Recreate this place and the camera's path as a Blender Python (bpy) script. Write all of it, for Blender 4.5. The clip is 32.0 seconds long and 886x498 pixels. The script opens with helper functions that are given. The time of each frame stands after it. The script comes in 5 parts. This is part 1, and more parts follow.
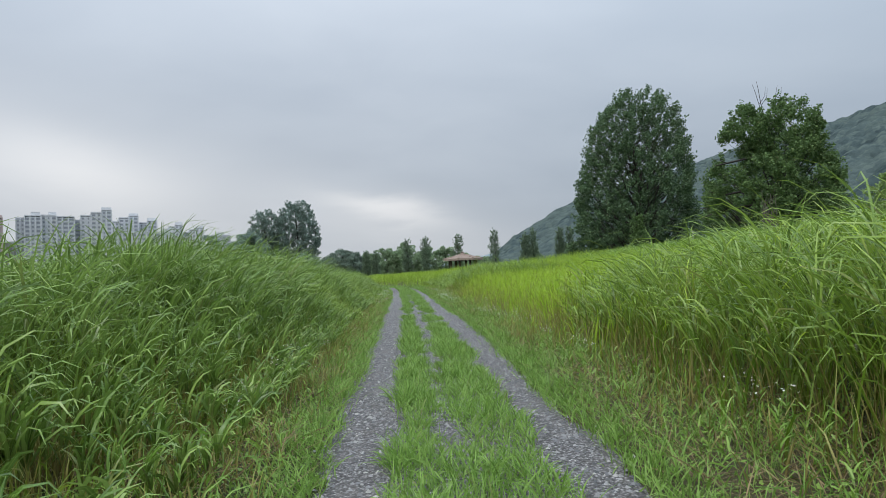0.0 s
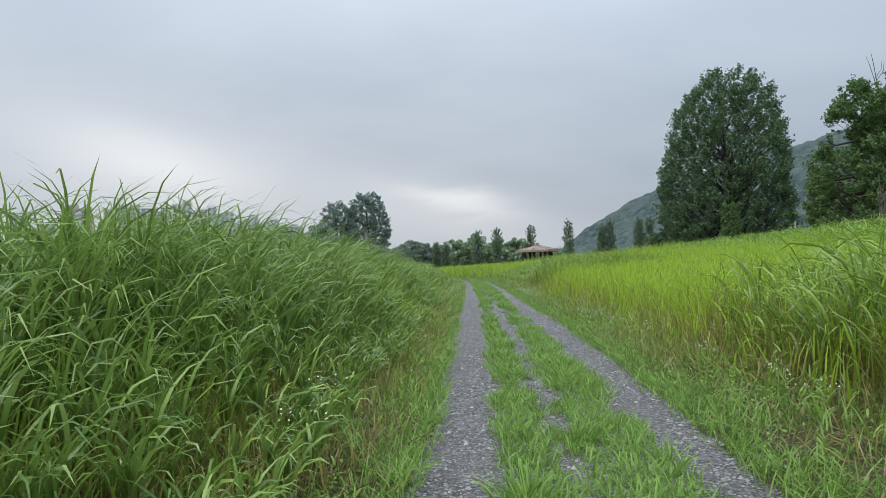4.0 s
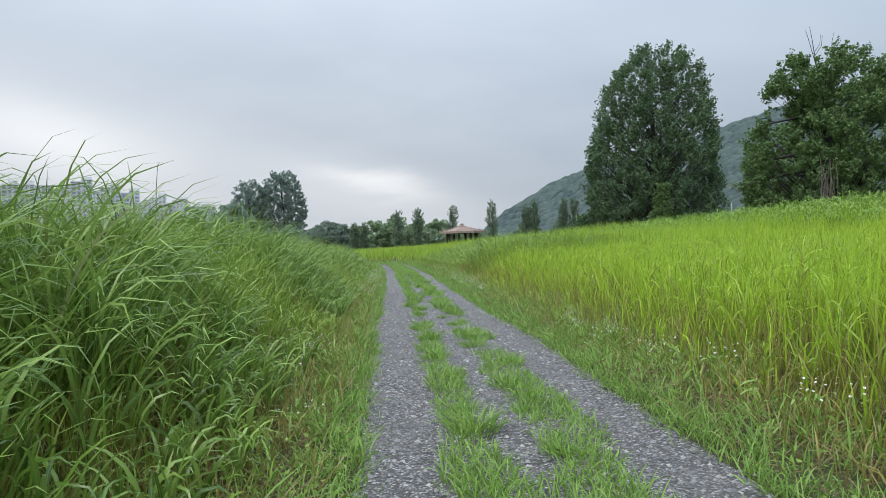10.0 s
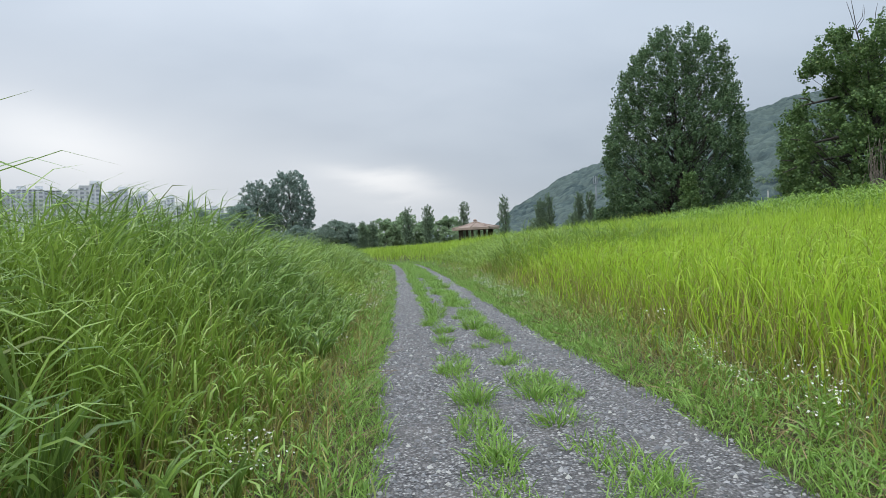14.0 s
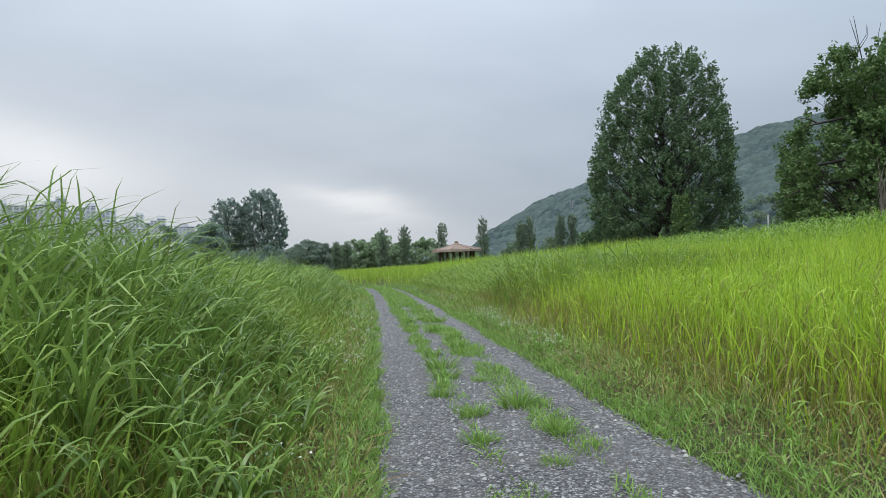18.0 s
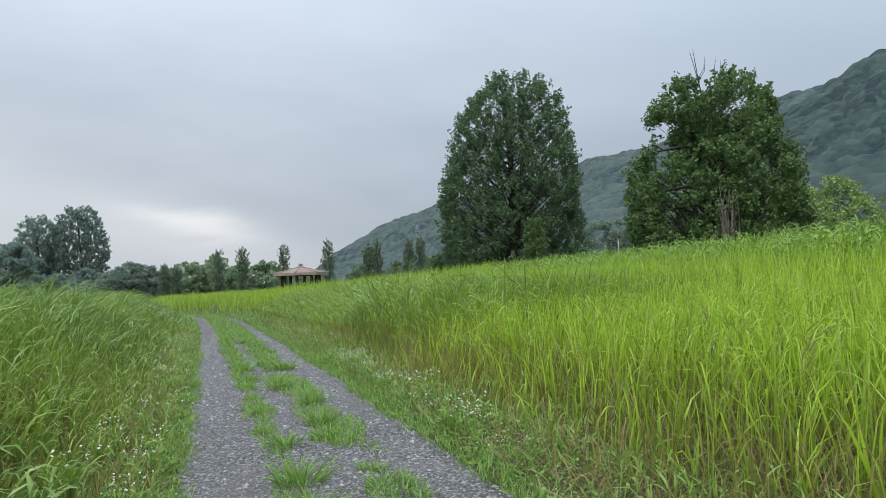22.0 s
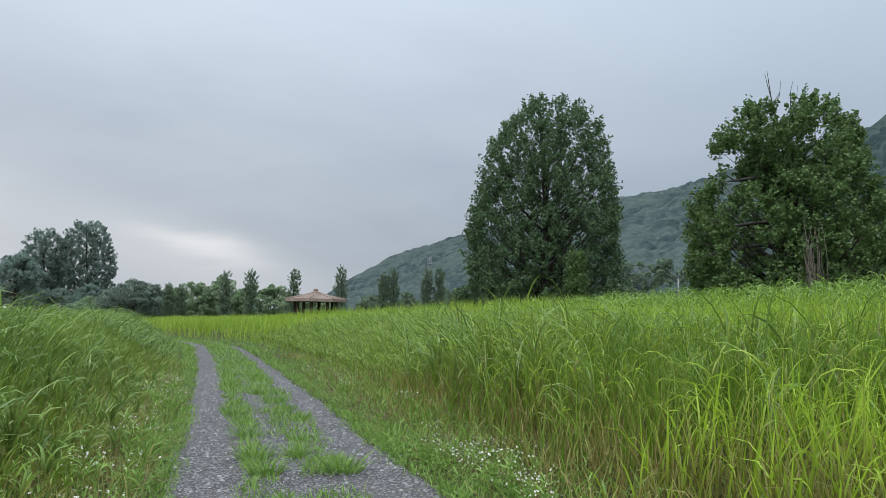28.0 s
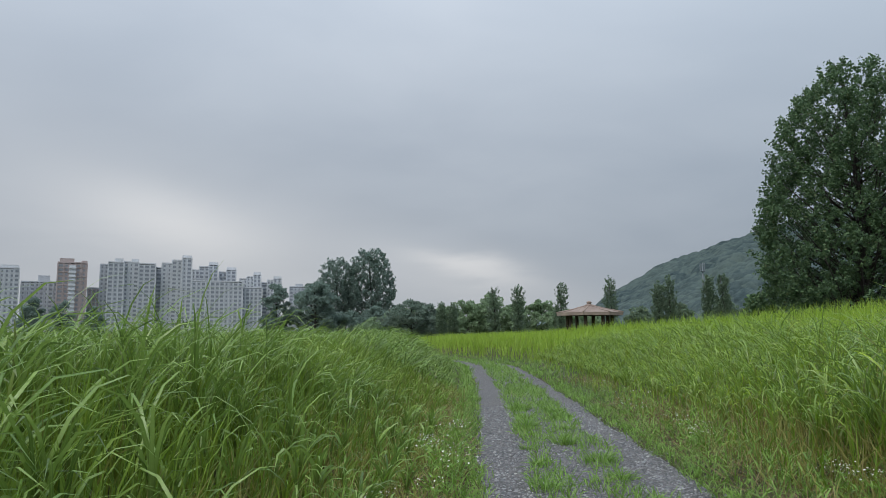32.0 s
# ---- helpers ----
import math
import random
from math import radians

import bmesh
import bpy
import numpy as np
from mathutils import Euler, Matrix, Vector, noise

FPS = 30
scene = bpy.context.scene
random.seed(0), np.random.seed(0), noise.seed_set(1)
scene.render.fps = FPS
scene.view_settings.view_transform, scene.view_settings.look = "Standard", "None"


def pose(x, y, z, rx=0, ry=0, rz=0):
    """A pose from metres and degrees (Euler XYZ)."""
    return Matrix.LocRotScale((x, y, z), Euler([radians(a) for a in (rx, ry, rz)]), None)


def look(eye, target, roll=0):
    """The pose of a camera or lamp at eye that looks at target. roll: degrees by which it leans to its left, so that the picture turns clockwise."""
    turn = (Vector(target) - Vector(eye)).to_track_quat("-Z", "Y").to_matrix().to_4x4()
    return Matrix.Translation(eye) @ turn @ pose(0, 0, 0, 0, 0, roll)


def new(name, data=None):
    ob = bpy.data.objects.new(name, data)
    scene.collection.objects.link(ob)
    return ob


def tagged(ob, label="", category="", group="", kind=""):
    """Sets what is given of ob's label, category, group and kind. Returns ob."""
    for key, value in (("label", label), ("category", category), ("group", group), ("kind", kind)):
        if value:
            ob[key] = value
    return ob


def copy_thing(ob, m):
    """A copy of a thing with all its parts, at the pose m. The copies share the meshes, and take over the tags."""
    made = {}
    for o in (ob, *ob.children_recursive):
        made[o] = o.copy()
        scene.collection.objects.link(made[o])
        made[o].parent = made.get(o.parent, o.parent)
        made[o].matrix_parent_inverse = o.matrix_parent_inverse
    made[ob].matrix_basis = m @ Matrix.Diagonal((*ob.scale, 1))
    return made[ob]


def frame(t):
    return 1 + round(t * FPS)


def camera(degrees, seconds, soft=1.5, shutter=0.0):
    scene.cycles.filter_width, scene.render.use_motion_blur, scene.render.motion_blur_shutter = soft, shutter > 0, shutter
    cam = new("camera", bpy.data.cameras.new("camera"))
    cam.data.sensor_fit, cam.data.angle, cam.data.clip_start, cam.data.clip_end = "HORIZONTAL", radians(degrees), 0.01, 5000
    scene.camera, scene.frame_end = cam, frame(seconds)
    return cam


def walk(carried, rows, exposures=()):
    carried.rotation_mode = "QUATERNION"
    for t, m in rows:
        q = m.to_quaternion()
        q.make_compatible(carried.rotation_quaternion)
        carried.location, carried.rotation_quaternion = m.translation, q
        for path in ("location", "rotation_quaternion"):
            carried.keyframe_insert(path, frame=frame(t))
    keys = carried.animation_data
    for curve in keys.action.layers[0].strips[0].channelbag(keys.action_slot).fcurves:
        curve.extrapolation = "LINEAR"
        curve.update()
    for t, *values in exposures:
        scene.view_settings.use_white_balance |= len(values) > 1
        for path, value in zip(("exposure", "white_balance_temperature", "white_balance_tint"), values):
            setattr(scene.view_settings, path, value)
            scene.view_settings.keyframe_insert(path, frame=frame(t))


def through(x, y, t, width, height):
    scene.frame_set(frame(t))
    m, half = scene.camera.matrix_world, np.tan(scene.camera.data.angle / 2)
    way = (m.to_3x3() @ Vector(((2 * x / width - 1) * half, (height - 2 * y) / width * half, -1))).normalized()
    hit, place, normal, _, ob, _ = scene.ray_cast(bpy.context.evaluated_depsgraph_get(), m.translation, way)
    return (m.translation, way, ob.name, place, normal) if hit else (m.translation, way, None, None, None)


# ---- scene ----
cam = camera(65.1, 32.0, soft=0.5)
PATH = [
    (0, (-0.031, 1.896, 1.240), (-0.049, 4.055, 1.309), -2.2),
    (0.5, (-0.081, 2.309, 1.243), (-0.159, 4.467, 1.319), -2.2),
    (1, (-0.138, 2.740, 1.236), (-0.274, 4.893, 1.331), -2.1),
    (1.5, (-0.172, 3.189, 1.230), (-0.350, 5.340, 1.350), -2.1),
    (2, (-0.235, 3.594, 1.219), (-0.440, 5.740, 1.355), -1.8),
    (2.5, (-0.280, 4.040, 1.203), (-0.499, 6.184, 1.337), -1.7),
    (3, (-0.334, 4.447, 1.205), (-0.565, 6.592, 1.318), -1.5),
    (3.5, (-0.423, 4.776, 1.221), (-0.658, 6.922, 1.302), -1.7),
    (5.5, (-0.633, 6.471, 1.201), (-0.828, 8.623, 1.203), -2.2),
    (6, (-0.703, 6.898, 1.209), (-0.863, 9.053, 1.207), -2.4),
    (6.5, (-0.746, 7.339, 1.218), (-0.875, 9.494, 1.220), -2.4),
    (7, (-0.798, 7.762, 1.243), (-0.892, 9.920, 1.244), -2.4),
    (7.5, (-0.809, 8.239, 1.244), (-0.860, 10.398, 1.240), -2.3),
    (8, (-0.831, 8.691, 1.237), (-0.834, 10.850, 1.220), -2.2),
    (8.5, (-0.822, 9.161, 1.236), (-0.782, 11.319, 1.203), -2.1),
    (9, (-0.854, 9.575, 1.233), (-0.799, 11.734, 1.193), -1.9),
    (9.5, (-0.917, 10.023, 1.251), (-0.873, 12.182, 1.216), -1.9),
    (10, (-0.964, 10.538, 1.252), (-0.949, 12.698, 1.240), -1.7),
    (10.5, (-1.018, 11.044, 1.251), (-1.030, 13.204, 1.266), -1.7),
    (11, (-1.080, 11.539, 1.255), (-1.108, 13.698, 1.291), -1.6),
    (11.5, (-1.166, 12.032, 1.246), (-1.192, 14.192, 1.288), -1.8),
    (12, (-1.215, 12.469, 1.236), (-1.223, 14.629, 1.277), -1.9),
    (12.5, (-1.243, 12.927, 1.231), (-1.233, 15.087, 1.265), -2.2),
    (13, (-1.245, 13.451, 1.234), (-1.230, 15.610, 1.256), -2.4),
    (13.5, (-1.205, 13.911, 1.245), (-1.203, 16.071, 1.248), -2.6),
    (15.5, (-1.514, 15.448, 1.236), (-1.590, 17.606, 1.182), -2.4),
    (16, (-1.538, 15.952, 1.272), (-1.646, 18.108, 1.233), -2.2),
    (16.5, (-1.623, 16.451, 1.284), (-1.756, 18.606, 1.271), -2.2),
    (17, (-1.675, 16.986, 1.281), (-1.799, 19.143, 1.294), -2.1),
    (17.5, (-1.736, 17.467, 1.277), (-1.792, 19.626, 1.309), -2.0),
    (18, (-1.744, 17.949, 1.296), (-1.674, 20.106, 1.344), -1.9),
    (18.5, (-1.760, 18.450, 1.293), (-1.539, 20.598, 1.358), -1.7),
    (19, (-1.766, 18.946, 1.319), (-1.404, 21.074, 1.398), -1.9),
    (19.5, (-1.758, 19.409, 1.333), (-1.300, 21.517, 1.415), -2.2),
    (20, (-1.790, 19.820, 1.348), (-1.285, 21.920, 1.422), -2.3),
    (20.5, (-1.767, 20.271, 1.351), (-1.242, 22.366, 1.414), -2.2),
    (21, (-1.755, 20.812, 1.334), (-1.218, 22.902, 1.398), -2.1),
    (21.5, (-1.745, 21.228, 1.326), (-1.197, 23.316, 1.407), -2.0),
    (22, (-1.766, 21.631, 1.339), (-1.214, 23.717, 1.445), -2.0),
    (22.5, (-1.798, 22.138, 1.380), (-1.247, 24.222, 1.507), -1.9),
    (23, (-1.786, 22.595, 1.396), (-1.248, 24.682, 1.536), -1.4),
    (23.5, (-1.797, 23.029, 1.392), (-1.265, 25.118, 1.538), -0.7),
    (24, (-1.808, 23.482, 1.389), (-1.273, 25.569, 1.538), -0.0),
    (24.5, (-1.852, 23.963, 1.361), (-1.300, 26.046, 1.512), 0.4),
    (26.5, (-1.997, 25.964, 1.297), (-1.416, 28.038, 1.466), 0.8),
    (27, (-2.025, 26.397, 1.315), (-1.450, 28.471, 1.499), 1.0),
    (27.5, (-2.052, 26.837, 1.332), (-1.490, 28.913, 1.533), 1.0),
    (28, (-2.104, 27.281, 1.338), (-1.577, 29.365, 1.551), 0.9),
    (28.5, (-2.163, 27.747, 1.353), (-1.697, 29.845, 1.578), 0.5),
    (29, (-2.228, 28.240, 1.359), (-1.857, 30.354, 1.597), -0.1),
    (29.5, (-2.285, 28.701, 1.375), (-2.034, 30.831, 1.629), -0.5),
    (30, (-2.319, 29.183, 1.387), (-2.201, 31.323, 1.653), -0.6),
    (30.5, (-2.409, 29.640, 1.385), (-2.418, 31.782, 1.657), -0.6),
    (31, (-2.479, 30.046, 1.387), (-2.596, 32.185, 1.658), -0.5),
    (31.5, (-2.548, 30.454, 1.379), (-2.751, 32.588, 1.642), -0.3),
    (32, (-2.580, 30.866, 1.366), (-2.846, 32.994, 1.620), -0.4),
]
EXPOSURES = [(0.0, 0.08), (1.0, 0.0), (2.0, -0.09), (3.0, -0.1), (3.5, 0.02), (5.5, 0.25), (6.0, 0.25), (10.0, 0.27), (11.0, 0.19), (13.0, 0.22), (15.5, 0.34), (16.0, 0.34), (17.0, 0.23), (18.0, 0.18), (20.0, 0.19), (21.0, 0.23), (22.0, 0.2), (22.5, 0.16), (24.0, 0.07), (27.0, 0.06), (28.0, 0.07), (29.0, 0.02), (30.0, -0.12), (32.0, -0.2)]
walk(cam, [(t, look(eye, target, roll)) for t, eye, target, roll in PATH], EXPOSURES)

# ---- world, sun, exposure ----
world = bpy.data.worlds.new("overcast_sky")
scene.world = world
world.use_nodes = True
wn, wl = world.node_tree.nodes, world.node_tree.links
wn.clear()


def wnode(kind, **kw):
    n = wn.new(kind)
    for k, v in kw.items():
        n.inputs[k].default_value = v
    return n


def wmath(op, a, b=None, clamp=False):
    n = wn.new("ShaderNodeMath")
    n.operation, n.use_clamp = op, clamp
    for i, v in enumerate((a, b)):
        if v is None:
            continue
        if isinstance(v, (int, float)):
            n.inputs[i].default_value = v
        else:
            wl.new(v, n.inputs[i])
    return n.outputs[0]


def wmix(fac, a, b):
    n = wn.new("ShaderNodeMix")
    n.data_type = "RGBA"
    for i, v in ((0, fac), (6, a), (7, b)):
        if isinstance(v, tuple):
            n.inputs[i].default_value = (*v, 1)
        elif isinstance(v, float):
            n.inputs[i].default_value = v
        else:
            wl.new(v, n.inputs[i])
    return n.outputs[2]


SUN_ELEVATION, SUN_AZIMUTH = radians(56), radians(-150)
coord = wn.new("ShaderNodeTexCoord").outputs["Generated"]
split = wn.new("ShaderNodeSeparateXYZ")
wl.new(coord, split.inputs[0])
dx, dy, dz = split.outputs
# the cloud layer, spread flat overhead: directions divided by their height
up = wmath("ADD", wmath("MAXIMUM", dz, 0.0), 0.16)
flat = wn.new("ShaderNodeCombineXYZ")
wl.new(wmath("DIVIDE", dx, up), flat.inputs[0])
wl.new(wmath("DIVIDE", dy, up), flat.inputs[1])
big = wnode("ShaderNodeTexNoise", Scale=0.42, Detail=4.0, Roughness=0.45, Distortion=0.6)
wl.new(flat.outputs[0], big.inputs["Vector"])
small = wnode("ShaderNodeTexNoise", Scale=1.5, Detail=5.0, Roughness=0.5, Distortion=0.3)
wl.new(flat.outputs[0], small.inputs["Vector"])
blend = wmath("ADD", wmath("MULTIPLY", big.outputs[0], 0.75), wmath("MULTIPLY", small.outputs[0], 0.25))
ramp = wn.new("ShaderNodeValToRGB")
wl.new(blend, ramp.inputs[0])
ramp.color_ramp.interpolation = "EASE"
ramp.color_ramp.elements[0].position, ramp.color_ramp.elements[0].color = 0.30, (0.42, 0.48, 0.563, 1)
ramp.color_ramp.elements[1].position, ramp.color_ramp.elements[1].color = 0.70, (0.575, 0.634, 0.71, 1)


def cloud_break(azimuth, elevation, wide, high, strength):
    """A thin place in the cloud, where the sky behind shows paler."""
    a = wmath("SUBTRACT", wmath("ARCTAN2", dx, dy), radians(azimuth))
    e = wmath("SUBTRACT", wmath("ARCSINE", dz), radians(elevation))
    e = wmath("ADD", e, wmath("MULTIPLY", a, 0.22))
    e = wmath("ADD", e, wmath("MULTIPLY", wmath("SUBTRACT", small.outputs[0], 0.5), 0.05))
    r = wmath("ADD", wmath("POWER", wmath("ABSOLUTE", wmath("DIVIDE", a, radians(wide))), 2.0),
              wmath("POWER", wmath("ABSOLUTE", wmath("DIVIDE", e, radians(high))), 2.0))
    return wmath("MULTIPLY", wmath("POWER", 2.718, wmath("MULTIPLY", r, -1.0)), strength)


sky = wn.new("ShaderNodeTexSky")
sky.sky_type, sky.sun_disc = "NISHITA", False
sky.sun_elevation, sky.sun_rotation = SUN_ELEVATION, SUN_AZIMUTH
sky_dim = wn.new("ShaderNodeVectorMath")
sky_dim.operation = "SCALE"
sky_dim.inputs["Scale"].default_value = 0.1
wl.new(sky.outputs[0], sky_dim.inputs[0])
tone = wmix(0.06, ramp.outputs[0], sky_dim.outputs[0])
for place in ((-4.8, 5.2, 4.6, 0.8, 1.0), (-3.0, 3.4, 12.0, 2.6, 0.45), (-28.0, 8.0, 7.0, 2.6, 0.75), (-27.0, 6.0, 16.0, 7.0, 0.4)):
    tone = wmix(cloud_break(*place), tone, (0.93, 0.945, 0.965))
bank = wmath("MULTIPLY", wmath("ADD", wmath("MULTIPLY", dx, 1.1), 0.12, True), 0.68)
tone = wmix(bank, tone, (0.35, 0.436, 0.54))
low = wmath("POWER", wmath("SUBTRACT", 1.0, wmath("MAXIMUM", dz, 0.0)), 16.0)
tone = wmix(wmath("MULTIPLY", low, 0.42), tone, (0.66, 0.70, 0.755))
tone = wmix(wmath("MULTIPLY", wmath("MULTIPLY", wmath("MAXIMUM", wmath("MULTIPLY", dx, -1.7), 0.0), low), 1.0, True), tone, (0.90, 0.92, 0.95))
# an overcast dome is about three times as bright overhead as at the horizon
gain = wmath("ADD", 0.75, wmath("MULTIPLY", wmath("POWER", wmath("MAXIMUM", dz, 0.0), 1.5), 2.15))
back = wn.new("ShaderNodeBackground")
wl.new(tone, back.inputs[0])
wl.new(gain, back.inputs[1])
wl.new(back.outputs[0], wn.new("ShaderNodeOutputWorld").inputs[0])

sun = new("sun", bpy.data.lights.new("sun", "SUN"))
sun.data.energy, sun.data.angle, sun.data.color = 1.5, radians(28), (1.0, 0.97, 0.92)
sun.matrix_world = look((0, 0, 0), (-math.sin(SUN_AZIMUTH) * math.cos(SUN_ELEVATION),
                                    -math.cos(SUN_AZIMUTH) * math.cos(SUN_ELEVATION), -math.sin(SUN_ELEVATION)))

# ---- materials ----


class Nodes:
    """A small builder for node materials."""

    def __init__(self, name):
        self.mat = bpy.data.materials.new(name)
        self.mat.use_nodes = True
        self.n, self.l = self.mat.node_tree.nodes, self.mat.node_tree.links
        self.n.clear()
        self.out = self.n.new("ShaderNodeOutputMaterial")

    def put(self, socket, v):
        if hasattr(v, "links"):
            self.l.new(v, socket)
        elif isinstance(v, tuple):
            socket.default_value = (*v, 1) if len(v) == 3 else v
        else:
            socket.default_value = v

    def node(self, kind, out=0, **kw):
        n = self.n.new(kind)
        for k, v in kw.items():
            self.put(n.inputs[k.replace("_", " ")], v)
        return n.outputs[out]

    def math(self, op, a, b=0.0, clamp=False):
        n = self.n.new("ShaderNodeMath")
        n.operation, n.use_clamp = op, clamp
        self.put(n.inputs[0], a)
        self.put(n.inputs[1], b)
        return n.outputs[0]

    def mix(self, fac, a, b, kind="MIX"):
        n = self.n.new("ShaderNodeMix")
        n.data_type, n.blend_type = "RGBA", kind
        for i, v in ((0, fac), (6, a), (7, b)):
            self.put(n.inputs[i], v)
        return n.outputs[2]

    def ramp(self, fac, *stops):
        n = self.n.new("ShaderNodeValToRGB")
        self.put(n.inputs[0], fac)
        el = n.color_ramp.elements
        while len(el) < len(stops):
            el.new(0.5)
        for e, (p, c) in zip(el, stops):
            e.position, e.color = p, (*c, 1)
        return n.outputs[0]

    def where(self, world_space=False):
        n = self.n.new("ShaderNodeNewGeometry" if world_space else "ShaderNodeTexCoord")
        return n.outputs["Position" if world_space else "Object"]

    def noise(self, scale, detail=4.0, vector=None, rough=0.55):
        return self.node("ShaderNodeTexNoise", 0, Vector=vector or self.where(True), Scale=scale, Detail=detail, Roughness=rough)

    def bump(self, height, strength=0.3, distance=0.02):
        return self.node("ShaderNodeBump", 0, Height=height, Strength=strength, Distance=distance)

    def principled(self, color, rough=0.6, metal=0.0, normal=None, spec=0.5):
        n = self.n.new("ShaderNodeBsdfPrincipled")
        self.put(n.inputs["Base Color"], color)
        self.put(n.inputs["Roughness"], rough)
        self.put(n.inputs["Metallic"], metal)
        self.put(n.inputs["Specular IOR Level"], spec)
        if normal is not None:
            self.l.new(normal, n.inputs["Normal"])
        return n.outputs[0]

    def done(self, shader):
        self.l.new(shader, self.out.inputs[0])
        return self.mat


def blade_material(name, dark, mid, light, dry, dry_shade_to=0.3, dry_shade_amount=0.7, patch=0.5, through=0.35, rough=0.42, spec=0.5):
    """Grass or leaf: each blade its own green, dry and painted shade-dark towards its foot, in patches; lets light
    through.
    """
    m = Nodes(name)
    rnd = m.n.new("ShaderNodeNewGeometry").outputs["Random Per Island"]
    uv = m.n.new("ShaderNodeSeparateXYZ")
    m.l.new(m.n.new("ShaderNodeTexCoord").outputs["UV"], uv.inputs[0])
    col = m.ramp(rnd, (0.0, dark), (0.45, mid), (1.0, light))
    patches = m.noise(patch, 3.0)
    col = m.mix(m.math("MULTIPLY", m.math("SUBTRACT", patches, 0.42, True), 1.6, True), col, m.mix(0.5, col, light))
    # dry brown foot, darkened further in place of shade deep in the grass
    dry_and_shade = m.math("MULTIPLY", m.math("SUBTRACT", 1.0, m.math("DIVIDE", uv.outputs[1], dry_shade_to), True), dry_shade_amount)
    dry_and_shade = m.math("MULTIPLY", dry_and_shade, m.math("ADD", 0.35, m.noise(1.1, 4.0)), True)
    col = m.mix(dry_and_shade, col, dry)
    withered = m.math("GREATER_THAN", m.math("FRACT", m.math("MULTIPLY", rnd, 37.7)), 0.965)
    col = m.mix(m.math("MULTIPLY", withered, 0.6), col, m.mix(0.3, dry, (0.42, 0.33, 0.15)))
    vein = m.math("ABSOLUTE", m.math("SUBTRACT", uv.outputs[0], 0.5))
    col = m.mix(m.math("MULTIPLY", m.math("LESS_THAN", vein, 0.09), 0.3), col, light)
    face = m.principled(col, rough, spec=spec)
    behind = m.node("ShaderNodeBsdfTranslucent", 0, Color=m.mix(0.4, col, light))
    return m.done(mixed(m, through, face, behind))


def mixed(m, fac, a, b):
    n = m.n.new("ShaderNodeMixShader")
    m.put(n.inputs[0], fac)
    m.l.new(a, n.inputs[1])
    m.l.new(b, n.inputs[2])
    return n.outputs[0]


def surface(name, a, b, scale=3.0, rough=0.8, bump=0.25, fine=40.0, metal=0.0, distance=0.01, third=None):
    m = Nodes(name)
    at = m.where()
    col = m.ramp(m.noise(scale, 5.0, at), (0.3, a), (0.7, b))
    if third:
        col = m.mix(m.ramp(m.noise(scale * 0.23, 3.0, at), (0.45, (0, 0, 0)), (0.65, (1, 1, 1))), col, third)
    grain = m.noise(fine, 4.0, at)
    col = m.mix(0.25, col, m.ramp(grain, (0.3, (0.25, 0.25, 0.25)), (0.7, (1, 1, 1))), "MULTIPLY")
    return m.done(m.principled(col, m.math("ADD", rough - 0.1, m.math("MULTIPLY", grain, 0.2)), metal,
                               m.bump(grain, bump, distance)))


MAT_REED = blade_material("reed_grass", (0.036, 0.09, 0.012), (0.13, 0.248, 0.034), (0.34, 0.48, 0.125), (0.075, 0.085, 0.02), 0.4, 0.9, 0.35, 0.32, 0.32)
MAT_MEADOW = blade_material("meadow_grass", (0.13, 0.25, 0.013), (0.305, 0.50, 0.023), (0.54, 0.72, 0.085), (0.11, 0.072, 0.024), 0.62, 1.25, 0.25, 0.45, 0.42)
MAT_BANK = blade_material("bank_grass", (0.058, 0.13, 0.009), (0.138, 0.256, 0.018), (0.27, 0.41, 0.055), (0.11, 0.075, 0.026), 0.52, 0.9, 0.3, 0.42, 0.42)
MAT_FRESH = blade_material("fresh_grass", (0.135, 0.25, 0.018), (0.27, 0.44, 0.036), (0.45, 0.61, 0.10), (0.14, 0.12, 0.035), 0.35, 0.5, 0.3, 0.45, 0.42)
MAT_SHORT = blade_material("short_grass", (0.09, 0.195, 0.025), (0.17, 0.32, 0.048), (0.30, 0.475, 0.105), (0.20, 0.18, 0.06), 0.3, 0.5, 0.9, 0.34, 0.5)
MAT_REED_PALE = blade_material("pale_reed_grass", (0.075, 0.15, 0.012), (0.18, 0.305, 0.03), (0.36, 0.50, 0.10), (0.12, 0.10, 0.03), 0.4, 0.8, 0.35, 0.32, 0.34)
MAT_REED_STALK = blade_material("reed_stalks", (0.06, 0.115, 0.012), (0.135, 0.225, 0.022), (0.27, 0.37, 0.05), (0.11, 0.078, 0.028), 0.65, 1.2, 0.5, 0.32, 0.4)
MAT_STEM = blade_material("dry_stems", (0.14, 0.15, 0.03), (0.26, 0.24, 0.055), (0.40, 0.40, 0.12), (0.17, 0.1, 0.04), 0.75, 1.1, 0.6, 0.25, 0.55)
MAT_THATCH = blade_material("dead_grass", (0.09, 0.06, 0.03), (0.19, 0.13, 0.06), (0.36, 0.28, 0.14), (0.14, 0.09, 0.04), 0.4, 0.6, 0.8, 0.15, 0.7)
MAT_VINE = blade_material("vine_leaves", (0.11, 0.22, 0.026), (0.18, 0.325, 0.04), (0.29, 0.44, 0.085), (0.1, 0.2, 0.04), 0.1, 0.1, 0.4, 0.3, 0.42)
# green raised and blued slightly, so the colour itself holds some haze
MAT_PLANE_HAZED = blade_material("plane_leaves_hazed", (0.062, 0.112, 0.068), (0.095, 0.166, 0.085), (0.155, 0.242, 0.11), (0.05, 0.09, 0.03), 0.1, 0.0, 0.15, 0.32, 0.6, 0.25)
